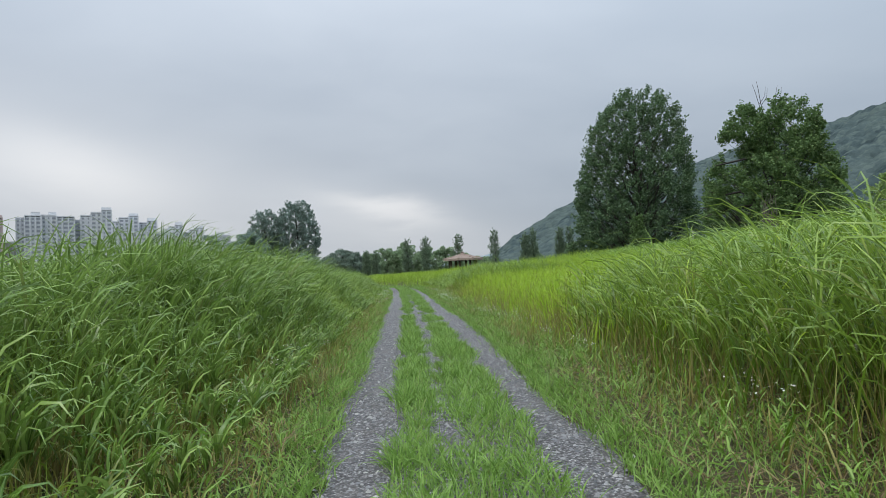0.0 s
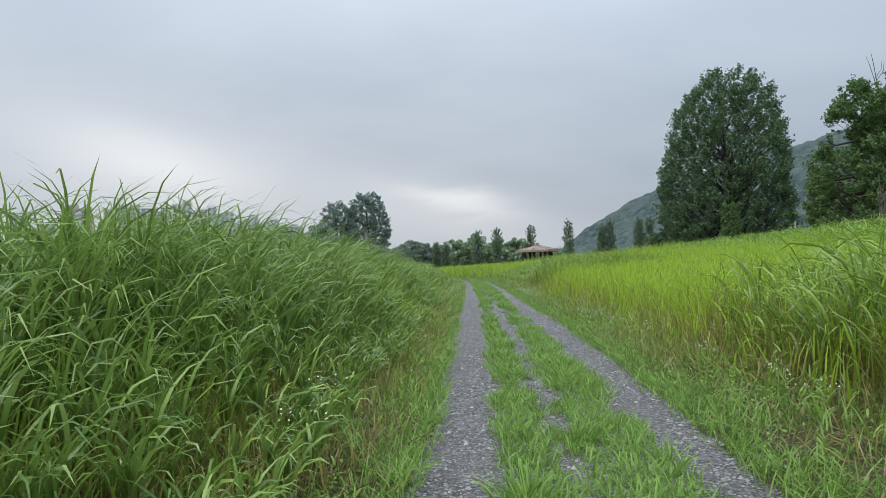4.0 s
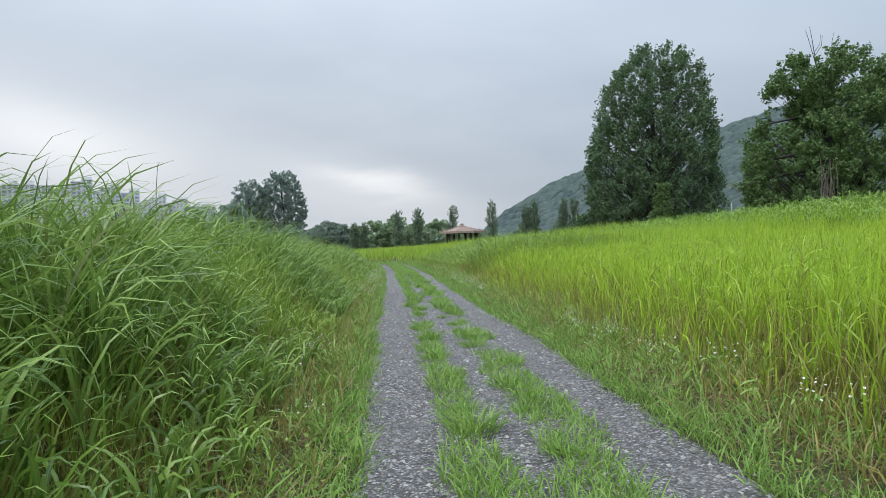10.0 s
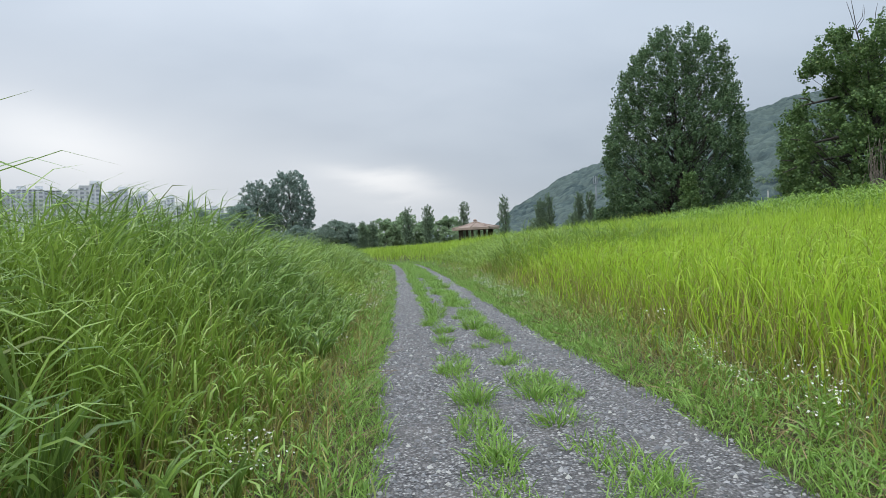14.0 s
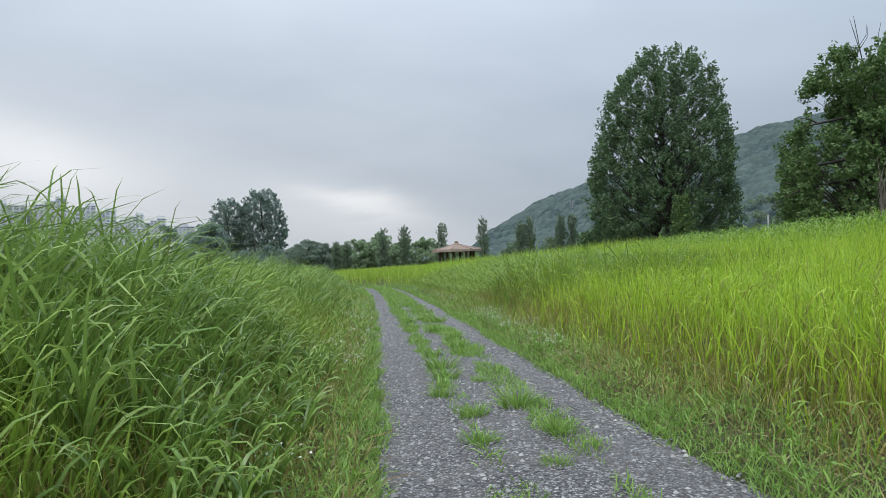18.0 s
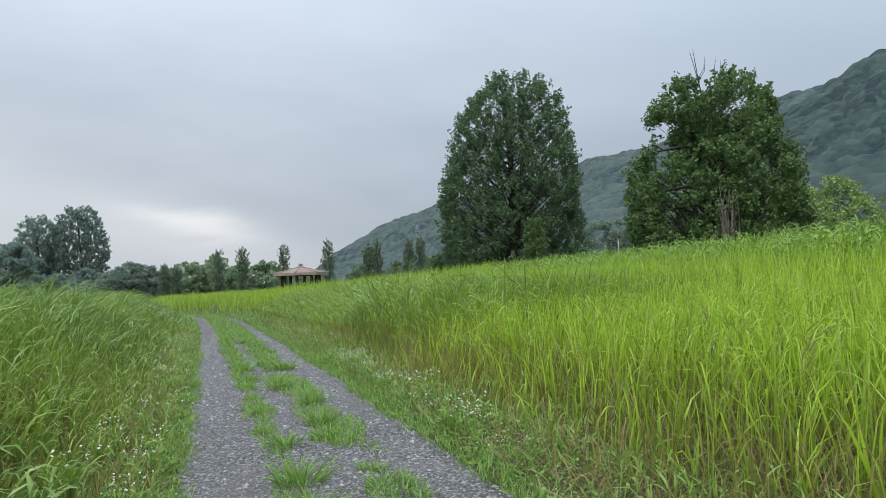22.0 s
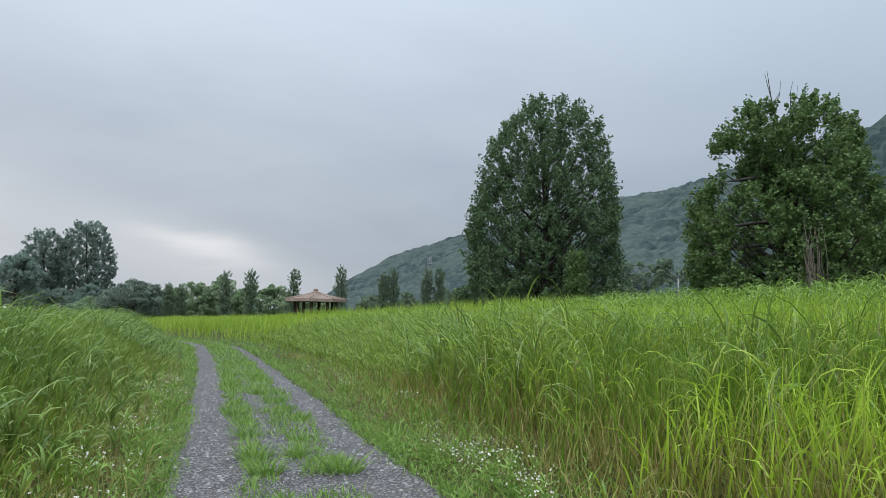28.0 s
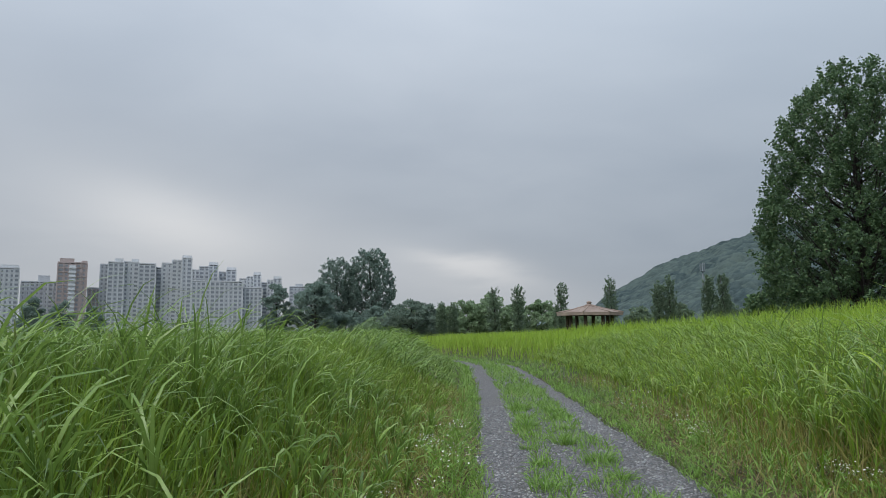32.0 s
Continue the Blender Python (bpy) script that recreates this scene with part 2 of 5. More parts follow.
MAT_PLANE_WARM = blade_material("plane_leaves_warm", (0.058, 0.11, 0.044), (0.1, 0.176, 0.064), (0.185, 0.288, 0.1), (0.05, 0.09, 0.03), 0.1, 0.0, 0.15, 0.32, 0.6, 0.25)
# Haze of distance is put into these four leaf colours: paler and greyer.
MAT_FAR_HAZED = blade_material("far_leaves_hazed", (0.225, 0.3, 0.268), (0.25, 0.33, 0.288), (0.275, 0.36, 0.302), (0.06, 0.1, 0.05), 0.1, 0.0, 0.05, 0.6, 0.8, 0.05)
MAT_BELT_HAZED = blade_material("belt_leaves_hazed", (0.25, 0.34, 0.205), (0.295, 0.395, 0.24), (0.34, 0.45, 0.275), (0.1, 0.15, 0.05), 0.1, 0.0, 0.1, 0.5, 0.85, 0.05)
MAT_FOOT_HAZED = blade_material("hill_foot_leaves_hazed", (0.155, 0.215, 0.15), (0.19, 0.26, 0.175), (0.235, 0.31, 0.205), (0.1, 0.15, 0.05), 0.1, 0.0, 0.1, 0.45, 0.85, 0.05)
MAT_POPLAR_HAZED = blade_material("poplar_leaves_hazed", (0.14, 0.2, 0.14), (0.175, 0.245, 0.165), (0.225, 0.305, 0.195), (0.1, 0.15, 0.05), 0.1, 0.0, 0.1, 0.4, 0.8, 0.05)
MAT_WILLOW = blade_material("willow_leaves", (0.16, 0.245, 0.075), (0.225, 0.33, 0.105), (0.31, 0.42, 0.145), (0.1, 0.15, 0.05), 0.1, 0.1, 0.1, 0.25, 0.6, 0.2)
# dark foliage, lifted pale in the colour to carry distance haze
MAT_DARKTREE_HAZED = blade_material("acacia_leaves_hazed", (0.175, 0.235, 0.19), (0.2, 0.265, 0.215), (0.23, 0.3, 0.235), (0.05, 0.06, 0.04), 0.1, 0.0, 0.1, 0.45, 0.8, 0.05)
MAT_DRYVINE = surface("dry_creeper", (0.10, 0.085, 0.068), (0.19, 0.165, 0.135), 2.0, 0.9, 0.4, 12.0)
MAT_BARK = surface("bark", (0.035, 0.03, 0.026), (0.08, 0.07, 0.062), 1.4, 0.9, 0.6, 9.0, distance=0.05)
MAT_SOIL = surface("meadow_soil", (0.042, 0.052, 0.016), (0.07, 0.085, 0.024), 0.8, 0.95, 0.8, 22.0, distance=0.05, third=(0.085, 0.06, 0.03))
MAT_PETAL = surface("white_petals", (0.7, 0.71, 0.69), (0.82, 0.82, 0.8), 30.0, 0.6, 0.1)
MAT_FLOWER_EYE = surface("yellow_flower_eye", (0.6, 0.45, 0.06), (0.7, 0.55, 0.1), 60.0, 0.7, 0.1)


def gravel_material():
    m = Nodes("crushed_gravel")
    at = m.where(True)
    vor = m.n.new("ShaderNodeTexVoronoi")
    vor.inputs["Scale"].default_value = 55.0
    m.l.new(at, vor.inputs["Vector"])
    chips = m.ramp(m.node("ShaderNodeSeparateColor", 0, Color=vor.outputs["Color"]), (0.0, (0.06, 0.058, 0.06)), (0.45, (0.17, 0.167, 0.17)), (0.8, (0.36, 0.355, 0.355)), (1.0, (0.62, 0.615, 0.6)))
    gaps = m.ramp(vor.outputs["Distance"], (0.25, (1, 1, 1)), (0.6, (0.28, 0.265, 0.26)))
    col = m.mix(0.9, chips, gaps, "MULTIPLY")
    damp = m.ramp(m.noise(0.7, 4.0, at), (0.4, (0, 0, 0)), (0.65, (1, 1, 1)))
    col = m.mix(m.math("MULTIPLY", damp, 0.35), col, (0.135, 0.126, 0.122))
    dust = m.ramp(m.noise(2.3, 5.0, at), (0.45, (0, 0, 0)), (0.7, (1, 1, 1)))
    col = m.mix(m.math("MULTIPLY", dust, 0.3), col, (0.19, 0.17, 0.155))
    fine = m.noise(120.0, 3.0, at)
    high = m.math("ADD", m.math("MULTIPLY", vor.outputs["Distance"], -1.0), m.math("MULTIPLY", fine, 0.3))
    return m.done(m.principled(col, 0.72, 0.0, m.bump(high, 0.9, 0.02)))


def stone_material():
    m = Nodes("gravel_chip")
    rnd = m.n.new("ShaderNodeNewGeometry").outputs["Random Per Island"]
    col = m.ramp(rnd, (0.0, (0.10, 0.105, 0.11)), (0.5, (0.215, 0.22, 0.23)), (0.85, (0.35, 0.35, 0.35)), (1.0, (0.5, 0.49, 0.46)))
    grain = m.noise(60.0, 3.0)
    return m.done(m.principled(m.mix(0.3, col, m.ramp(grain, (0.3, (0.4, 0.4, 0.4)), (0.7, (1, 1, 1))), "MULTIPLY"), 0.7, 0.0, m.bump(grain, 0.4, 0.004)))


MAT_GRAVEL, MAT_CHIP = gravel_material(), stone_material()

# ---- meshes ----
rng = np.random.default_rng(7)


def mesh_from(name, verts, tris, material, uv=None, smooth=True):
    """One mesh from arrays of places and triangles."""
    me = bpy.data.meshes.new(name)
    verts, tris = np.asarray(verts, np.float32), np.asarray(tris, np.int32)
    me.vertices.add(len(verts))
    me.vertices.foreach_set("co", verts.ravel())
    me.loops.add(tris.size)
    me.loops.foreach_set("vertex_index", tris.ravel())
    me.polygons.add(len(tris))
    k = tris.shape[1]
    me.polygons.foreach_set("loop_start", np.arange(0, tris.size, k, dtype=np.int32))
    me.polygons.foreach_set("loop_total", np.full(len(tris), k, np.int32))
    me.polygons.foreach_set("use_smooth", np.full(len(tris), smooth))
    if uv is not None:
        layer = me.uv_layers.new(name="UVMap")
        layer.data.foreach_set("uv", np.asarray(uv, np.float32)[tris.ravel()].ravel())
    me.materials.append(material)
    me.update(calc_edges=True)
    return me


def part(name, bm, material=None, parent=None, label=""):
    """Links a bmesh, or a ready mesh, as one object under a thing or a part."""
    if isinstance(bm, bpy.types.Mesh):
        me = bm
    else:
        me = bpy.data.meshes.new(name)
        bmesh.ops.recalc_face_normals(bm, faces=bm.faces)
        bm.to_mesh(me)
        bm.free()
        me.materials.append(material)
    ob = new(name, me)
    if parent is not None:
        ob.parent = parent
    return tagged(ob, label)


def empty(name, x, y, z, turn=0.0):
    ob = new(name)
    ob.matrix_basis = pose(x, y, z, 0, 0, turn)
    return ob


def box(bm, x0, x1, y0, y1, z0, z1, bevel=0.0):
    vs = [bm.verts.new(p) for p in ((x0, y0, z0), (x1, y0, z0), (x1, y1, z0), (x0, y1, z0), (x0, y0, z1), (x1, y0, z1), (x1, y1, z1), (x0, y1, z1))]
    fs = [bm.faces.new([vs[i] for i in f]) for f in ((3, 2, 1, 0), (4, 5, 6, 7), (0, 1, 5, 4), (1, 2, 6, 5), (2, 3, 7, 6), (3, 0, 4, 7))]
    if bevel:
        bmesh.ops.bevel(bm, geom=list({e for f in fs for e in f.edges}), offset=bevel, segments=1, affect="EDGES")
    return bm


def tube(bm, pts, radii, sides=7):
    """A tapered tube along a line of places."""
    rings = []
    for i, p in enumerate(pts):
        p = Vector(p)
        d = (Vector(pts[min(i + 1, len(pts) - 1)]) - Vector(pts[max(i - 1, 0)])).normalized()
        side = d.cross(Vector((0.31, 0.95, 0.12))).normalized()
        other = d.cross(side)
        rings.append([bm.verts.new(p + radii[i] * (math.cos(a) * side + math.sin(a) * other)) for a in (2 * math.pi * k / sides for k in range(sides))])
    for a, b in zip(rings, rings[1:]):
        for k in range(sides):
            bm.faces.new((a[k], a[(k + 1) % sides], b[(k + 1) % sides], b[k])).smooth = True
    bm.faces.new(rings[0][::-1])
    bm.faces.new(rings[-1])
    return bm


# ---- the lie of the land ----


def centre(y):
    """x of the middle of the track at y; it bends away to the left."""
    y = np.clip(np.asarray(y, float), -30, 76)
    return 0.45 - 0.058 * y - 0.00025 * y * y - 0.0014 * np.clip(y - 44, 0, None) ** 2 - 0.024 * np.clip(y - 57, 0, None) ** 2


def half_width(s, y):
    """How far the gravel reaches from the middle of the track, on the side of s."""
    return np.where(np.asarray(s) < 0, np.interp(y, (0, 16, 20, 26, 40), (1.0, 1.03, 1.08, 1.06, 1.0)), np.interp(y, (0, 9, 15, 20, 24, 28, 36, 46), (0.94, 0.94, 1.05, 1.08, 0.97, 0.96, 0.97, 0.9)))


def wave(x, y, scale, seed=0.0):
    """A cheap smooth unevenness, about -1 to 1."""
    return (np.sin(x * 1.7 / scale + seed) * np.cos(y * 1.3 / scale + 1.7 * seed) + np.sin((x + y) * 0.9 / scale + 2.1 + seed) * 0.7
            + np.cos((x - 1.6 * y) * 2.3 / scale + 3.3 * seed) * 0.45) / 2.0


RIGHT_S = (0, 1.4, 2.2, 4, 7, 10, 14, 16, 18, 22, 30, 45, 70, 120)
RIGHT_Z = (0, 0.0, 0.06, 0.20, 0.38, 0.54, 0.85, 1.35, 1.75, 1.85, 1.6, 1.2, 1.0, 0.8)
LEFT_S = (0, 1.2, 1.9, 3.5, 6, 12, 30, 80)
LEFT_Z = (0, 0.0, 0.08, 0.28, 0.36, 0.35, 0.2, 0.0)


def ground_z(x, y):
    x, y = np.asarray(x, float), np.asarray(y, float)
    s = x - centre(y)
    z = np.where(s > 0, np.interp(s, RIGHT_S, RIGHT_Z) * np.interp(y, (66, 80), (1.0, 0.5)), np.interp(-s, LEFT_S, LEFT_Z))
    near = np.exp(-(np.hypot(x, y - 30) / 110) ** 4)
    rough = np.clip((np.abs(s) - 1.3) / 3, 0, 1) * 0.07 * wave(x, y, 2.6) + 0.012 * wave(x, y, 0.7, 2.0)
    rut = -0.035 * (np.exp(-((s + 0.83) / 0.26) ** 2) + np.exp(-((s - 0.83) / 0.26) ** 2))
    return z * near + rough * near + rut * (np.abs(s) < 2)


def graded(first, last, fine0, fine1, step, grow=1.22):
    """Coordinates from first to last, evenly fine between fine0 and fine1 and ever wider outside."""
    mid = list(np.arange(fine0, fine1, step))
    lo, d = [], step
    p = fine0
    while p > first:
        d *= grow
        p -= d
        lo.append(p)
    hi, d, p = [], step, mid[-1]
    while p < last:
        d *= grow
        p += d
        hi.append(p)
    return np.array(lo[::-1] + mid + hi)


def sheet(name, ss, ys, material, lift=0.0, zfun=None):
    S, Y = np.meshgrid(ss, ys)
    X = centre(Y) + S
    Z = ground_z(X, Y) + lift
    if zfun is not None:
        Z = Z + zfun(S, Y)
    n, m = len(ss), len(ys)
    idx = np.arange(n * m).reshape(m, n)
    quads = np.stack([idx[:-1, :-1], idx[:-1, 1:], idx[1:, 1:], idx[1:, :-1]], -1).reshape(-1, 4)
    return mesh_from(name, np.stack([X, Y, Z], -1).reshape(-1, 3), quads, material)


ground = part("ground", sheet("ground", graded(-2500, 2500, -6, 8, 0.2, 1.2), graded(-1500, 3000, -2, 60, 0.34, 1.2), MAT_SOIL))
tagged(ground, "wide green meadow ground under tall grass", "ground", kind="structure")


def road_edge(S, Y):
    edge = half_width(S, Y) + 0.05 * wave(S, Y, 0.9, 4.0) + 0.05 * wave(S, Y, 0.3, 1.0)
    return 0.012 - 0.09 * np.clip((np.abs(S) - edge) / 0.12, 0, 1)


road = part("road", sheet("road", np.arange(-1.6, 1.601, 0.08), np.arange(-4, 70, 0.16), MAT_GRAVEL, 0.0, road_edge))
tagged(road, "grey crushed-gravel farm track with two wheel ruts", "track", kind="structure")

# ---- grass ----


def strips(base, length, width, heading, lean, bend, segs, twist=0.0, taper=1.4, power=1.5, loose=0.6):
    """Blades: bent tapered strips. All arguments are arrays over the blades. Returns verts, tris, uv."""
    n = len(base)
    t = np.linspace(0, 1, segs + 1)
    ang = lean[:, None] + bend[:, None] * t[None, :] ** power
    step = length[:, None] / segs
    mid = (ang[:, :-1] + ang[:, 1:]) / 2
    out = np.concatenate([np.zeros((n, 1)), np.cumsum(np.sin(mid) * step, 1)], 1)
    rise = np.concatenate([np.zeros((n, 1)), np.cumsum(np.cos(mid) * step, 1)], 1)
    hx, hy = np.cos(heading)[:, None], np.sin(heading)[:, None]
    line = np.stack([base[:, 0:1] + out * hx, base[:, 1:2] + out * hy, base[:, 2:3] + rise], -1)
    th = heading + np.pi / 2 + twist
    roll = rng.normal(0, loose, n)
    flat = np.stack([np.cos(th), np.sin(th), np.zeros(n)], -1)[:, None, :]
    edge = np.stack([np.cos(ang) * hx, np.cos(ang) * hy, -np.sin(ang)], -1)
    wide = (flat * np.cos(roll)[:, None, None] + edge * np.sin(roll)[:, None, None]) * (width[:, None] * 0.5 * np.minimum(1.0, 0.55 + 2.2 * t) * (1 - t ** 2.2) ** (1 / taper))[:, :, None]
    a, b = line[:, :-1] - wide[:, :-1], line[:, :-1] + wide[:, :-1]
    verts = np.concatenate([np.stack([a, b], 2).reshape(n, 2 * segs, 3), line[:, -1:]], 1)
    k = 2 * segs + 1
    one = []
    for i in range(segs - 1):
        one += [(2 * i, 2 * i + 1, 2 * i + 3), (2 * i, 2 * i + 3, 2 * i + 2)]
    one.append((2 * segs - 2, 2 * segs - 1, 2 * segs))
    tris = (np.arange(n)[:, None, None] * k + np.array(one)[None]).reshape(-1, 3)
    v = np.repeat(t[:-1], 2).tolist() + [1.0]
    u = [0.0, 1.0] * segs + [0.5]
    uv = np.tile(np.stack([u, v], -1)[None], (n, 1, 1)).reshape(-1, 2)
    return verts.reshape(-1, 3), tris, uv


def scatter(s0, s1, y0, y1, density, keep=None):
    n = int((s1 - s0) * (y1 - y0) * density)
    s, y = rng.uniform(s0, s1, n), rng.uniform(y0, y1, n)
    if keep is not None:
        ok = rng.uniform(0, 1, n) < keep(s, y)
        s, y = s[ok], y[ok]
    x = centre(y) + s
    return s, y, x, ground_z(x, y)


def stuff(name, pieces, material, label, category):
    vs, ts, us, k = [], [], [], 0
    for v, t, u in pieces:
        vs.append(v), ts.append(t + k), us.append(u)
        k += len(v)
    ob = part(name, mesh_from(name, np.concatenate(vs), np.concatenate(ts), material, np.concatenate(us)))
    return tagged(ob, label, category, kind="stuff")


def leafy_stems(x, y, z, height, leaves, leaf_len, leaf_wide, lean, bend, segs, low=0.08, wind=(0.0, 0.0), up=0.85, power=1.5, loose=0.6):
    """Leaves set along standing stems, arching outwards, the way reed and millet grow."""
    n = len(x)
    heading = rng.uniform(0, 2 * np.pi, (n, leaves))
    at = low + (up - low) * (np.arange(leaves)[None] + rng.uniform(0, 1, (n, leaves))) / leaves
    tilt, tip = rng.normal(0, 0.12, n), rng.uniform(0, 2 * np.pi, n)
    h = height[:, None] * at
    base = np.stack([x[:, None] + np.cos(tip)[:, None] * tilt[:, None] * h, y[:, None] + np.sin(tip)[:, None] * tilt[:, None] * h, z[:, None] + h], -1).reshape(-1, 3)
    m = n * leaves
    heading = heading.ravel()
    if wind[1]:
        hx, hy = np.cos(heading) + wind[1] * math.cos(wind[0]), np.sin(heading) + wind[1] * math.sin(wind[0])
        heading = np.arctan2(hy, hx)
    size = np.repeat(np.clip(height / np.mean(height), 0.4, 1.4), leaves)
    return strips(base, leaf_len * size * rng.uniform(0.65, 1.25, m), leaf_wide * rng.uniform(0.7, 1.3, m), heading,
                  lean * rng.uniform(0.4, 1.6, m), bend * rng.uniform(0.6, 1.5, m), segs, rng.normal(0, 0.35, m), power=power, loose=loose)


def long_blades(x, y, z, height, wide, lean, bend, segs, wind=(0.0, 0.0)):
    """Blades that stand straight from the ground and nod at the tip."""
    n = len(x)
    heading = rng.uniform(0, 2 * np.pi, n)
    if wind[1]:
        heading = np.arctan2(np.sin(heading) + wind[1] * math.sin(wind[0]), np.cos(heading) + wind[1] * math.cos(wind[0]))
    return strips(np.stack([x, y, z - 0.02], -1), height, wide * rng.uniform(0.7, 1.3, n), heading, lean * rng.uniform(0.1, 1.6, n),
                  bend * rng.uniform(0.1, 1.0, n) ** 2 * 2.2, segs, rng.normal(0, 0.5, n), power=3.0)


def left_height(s, y):
    wall = np.clip((-s - 1.5) / 2.0, 0.16, 1) ** 0.8
    tall = np.interp(y, (0, 7.5, 12, 15, 18, 21, 27, 32, 36, 42, 50, 70), (0.96, 1.04, 1.38, 1.5, 1.4, 1.36, 1.34, 1.14, 1.04, 1.04, 1.04, 1.05))
    return 0.95 * wall * tall * (1 + 0.09 * wave(s, y, 1.3, 0.5))


def right_height(s, y):
    wall = np.clip((s - 1.35) / np.interp(y, (36, 46), (1.3, 3.6)), 0.22, 1)
    tall = np.interp(y, (0, 9, 13, 17, 25, 31, 36, 45, 70), (1.5, 1.5, 1.2, 1.0, 0.98, 1.1, 1.28, 1.25, 0.95))
    return wall * tall * (1 + 0.1 * wave(s, y, 1.5, 1.5))


WIND = (-0.5, 0.85)
s, y, x, z = scatter(-5.0, -1.55, 2.5, 46, 27, lambda s, y: np.interp(y, (24, 28, 30, 33), (1.0, 0.75, 0.6, 0.4)))
h = left_height(s, y) * rng.uniform(0.8, 1.08, len(s))
# Stretches by distance along the track take a paler copy of the reed colour.
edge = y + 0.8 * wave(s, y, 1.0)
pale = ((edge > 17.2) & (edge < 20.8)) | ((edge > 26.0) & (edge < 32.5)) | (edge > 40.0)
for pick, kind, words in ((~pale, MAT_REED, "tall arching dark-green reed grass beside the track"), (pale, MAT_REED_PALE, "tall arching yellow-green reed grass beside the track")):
    drop, long, wide = (1.9, 0.9, 0.022) if kind is MAT_REED else (1.8, 0.62, 0.016)
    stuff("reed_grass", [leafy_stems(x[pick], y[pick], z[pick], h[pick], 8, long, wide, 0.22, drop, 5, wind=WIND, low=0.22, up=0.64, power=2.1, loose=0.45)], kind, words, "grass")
s, y, x, z = scatter(-5.0, -1.6, 2.5, 46, 120, lambda s, y: np.interp(y, (30, 33.5), (0.75, 1.0)))
h = left_height(s, y) * rng.uniform(0.5, 0.98, len(s)) * np.interp(y, (30, 33.5), (1.0, 1.15))
stuff("reed_grass", [long_blades(x, y, z, h, 0.015, 0.2, 0.9, 4, WIND)], MAT_REED_STALK, "upright yellow-green stalks among the reed grass", "grass")
s, y, x, z = scatter(-5.0, -1.7, 29, 46, 80, lambda s, y: np.interp(y, (29, 32), (0.2, 1.0)))
h = left_height(s, y) * rng.uniform(0.65, 1.08, len(s))
stuff("reed_grass", [long_blades(x, y, z, h, 0.021, 0.2, 1.3, 4, WIND)], MAT_REED, "tall upright deep green reed blades beside the track", "grass")
s, y, x, z = scatter(-4.6, -1.7, 3.0, 44, 75)
h = left_height(s, y) * rng.uniform(0.65, 1.12, len(s))
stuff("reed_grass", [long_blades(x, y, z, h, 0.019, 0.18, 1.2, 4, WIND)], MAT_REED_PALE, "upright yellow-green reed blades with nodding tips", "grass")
s, y, x, z = scatter(-13, -5.0, 6.0, 75, 8)
h = left_height(s, y) * rng.uniform(0.8, 1.12, len(s))
stuff("reed_grass", [leafy_stems(x, y, z, h, 5, 0.66, 0.036, 0.34, 2.0, 3, wind=WIND, low=0.35, up=0.7)], MAT_REED, "tall green reed grass of the field behind", "grass")
s, y, x, z = scatter(-5.0, -1.6, 46, 80, 24)
h = left_height(s, y) * rng.uniform(0.8, 1.12, len(s))
far_left = leafy_stems(x, y, z, h, 5, 0.66, 0.026, 0.34, 1.9, 3, wind=WIND, up=0.7)
s, y, x, z = scatter(-55, -13, 10, 115, 1.5)
h = 1.05 * rng.uniform(0.8, 1.15, len(s))
stuff("reed_grass", [far_left, leafy_stems(x, y, z, h, 4, 0.75, 0.1, 0.4, 1.5, 2, low=0.5, up=0.75)], MAT_REED, "distant green reed grass of the open field", "grass")
s, y, x, z = scatter(-16, 16, -12, 6.5, 16, lambda s, y: np.where(y > 3.0, (s < -5.0) | (s > 7.5), np.abs(s) > 1.8))
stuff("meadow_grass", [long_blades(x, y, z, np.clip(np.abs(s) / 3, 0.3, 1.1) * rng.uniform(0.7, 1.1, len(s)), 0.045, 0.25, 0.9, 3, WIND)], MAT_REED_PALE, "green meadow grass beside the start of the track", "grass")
# thin seed stalks that stand out above the reed
s, y, x, z = scatter(-5.5, -2.9, 8.0, 30, 2.0)
h = left_height(s, y) * rng.uniform(0.95, 1.1, len(s)) + 0.13
stuff("seed_stalks", [long_blades(x, y, z, h, 0.016, 0.1, 0.3, 4, WIND)], MAT_REED, "thin pointed green shoots above the reed grass", "grass")

s, y, x, z = scatter(1.7, 7.5, 3.5, 62, 170, lambda s, y: np.interp(s, (1.8, 2.4, 3.2), (0.25, 0.7, 1.0)) * np.interp(y, (10, 15, 34, 40, 50, 55), (0.4, 1, 1, 0.55, 0.3, 0.35)))
h = right_height(s, y) * rng.uniform(0.62, 1.12, len(s))
deep = (np.abs(y + 1.2 * wave(s, y, 1.4) - 20.5) > 11.0) & (rng.uniform(0, 1, len(s)) < np.interp(y, (40, 48), (1.0, 0.25)))
beyond = y + 2.0 * rng.uniform(-1, 1, len(s)) > 43
for pick, kind, words in ((~deep & ~beyond, MAT_MEADOW, "bright yellow-green upright meadow grass on the bank"), (deep & ~beyond, MAT_BANK, "deep green upright meadow grass on the bank"), (beyond, MAT_FRESH, "fresh green meadow grass on the far bank")):
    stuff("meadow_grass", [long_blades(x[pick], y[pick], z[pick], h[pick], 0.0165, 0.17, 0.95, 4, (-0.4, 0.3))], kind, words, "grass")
s, y, x, z = scatter(2.2, 6.5, 3.5, 62, 36, lambda s, y: np.interp(y, (11, 15, 31, 36, 42, 48, 62), (1, 0, 0, 0.35, 0.6, 0.7, 0.45)))
h = right_height(s, y) * rng.uniform(0.8, 1.1, len(s))
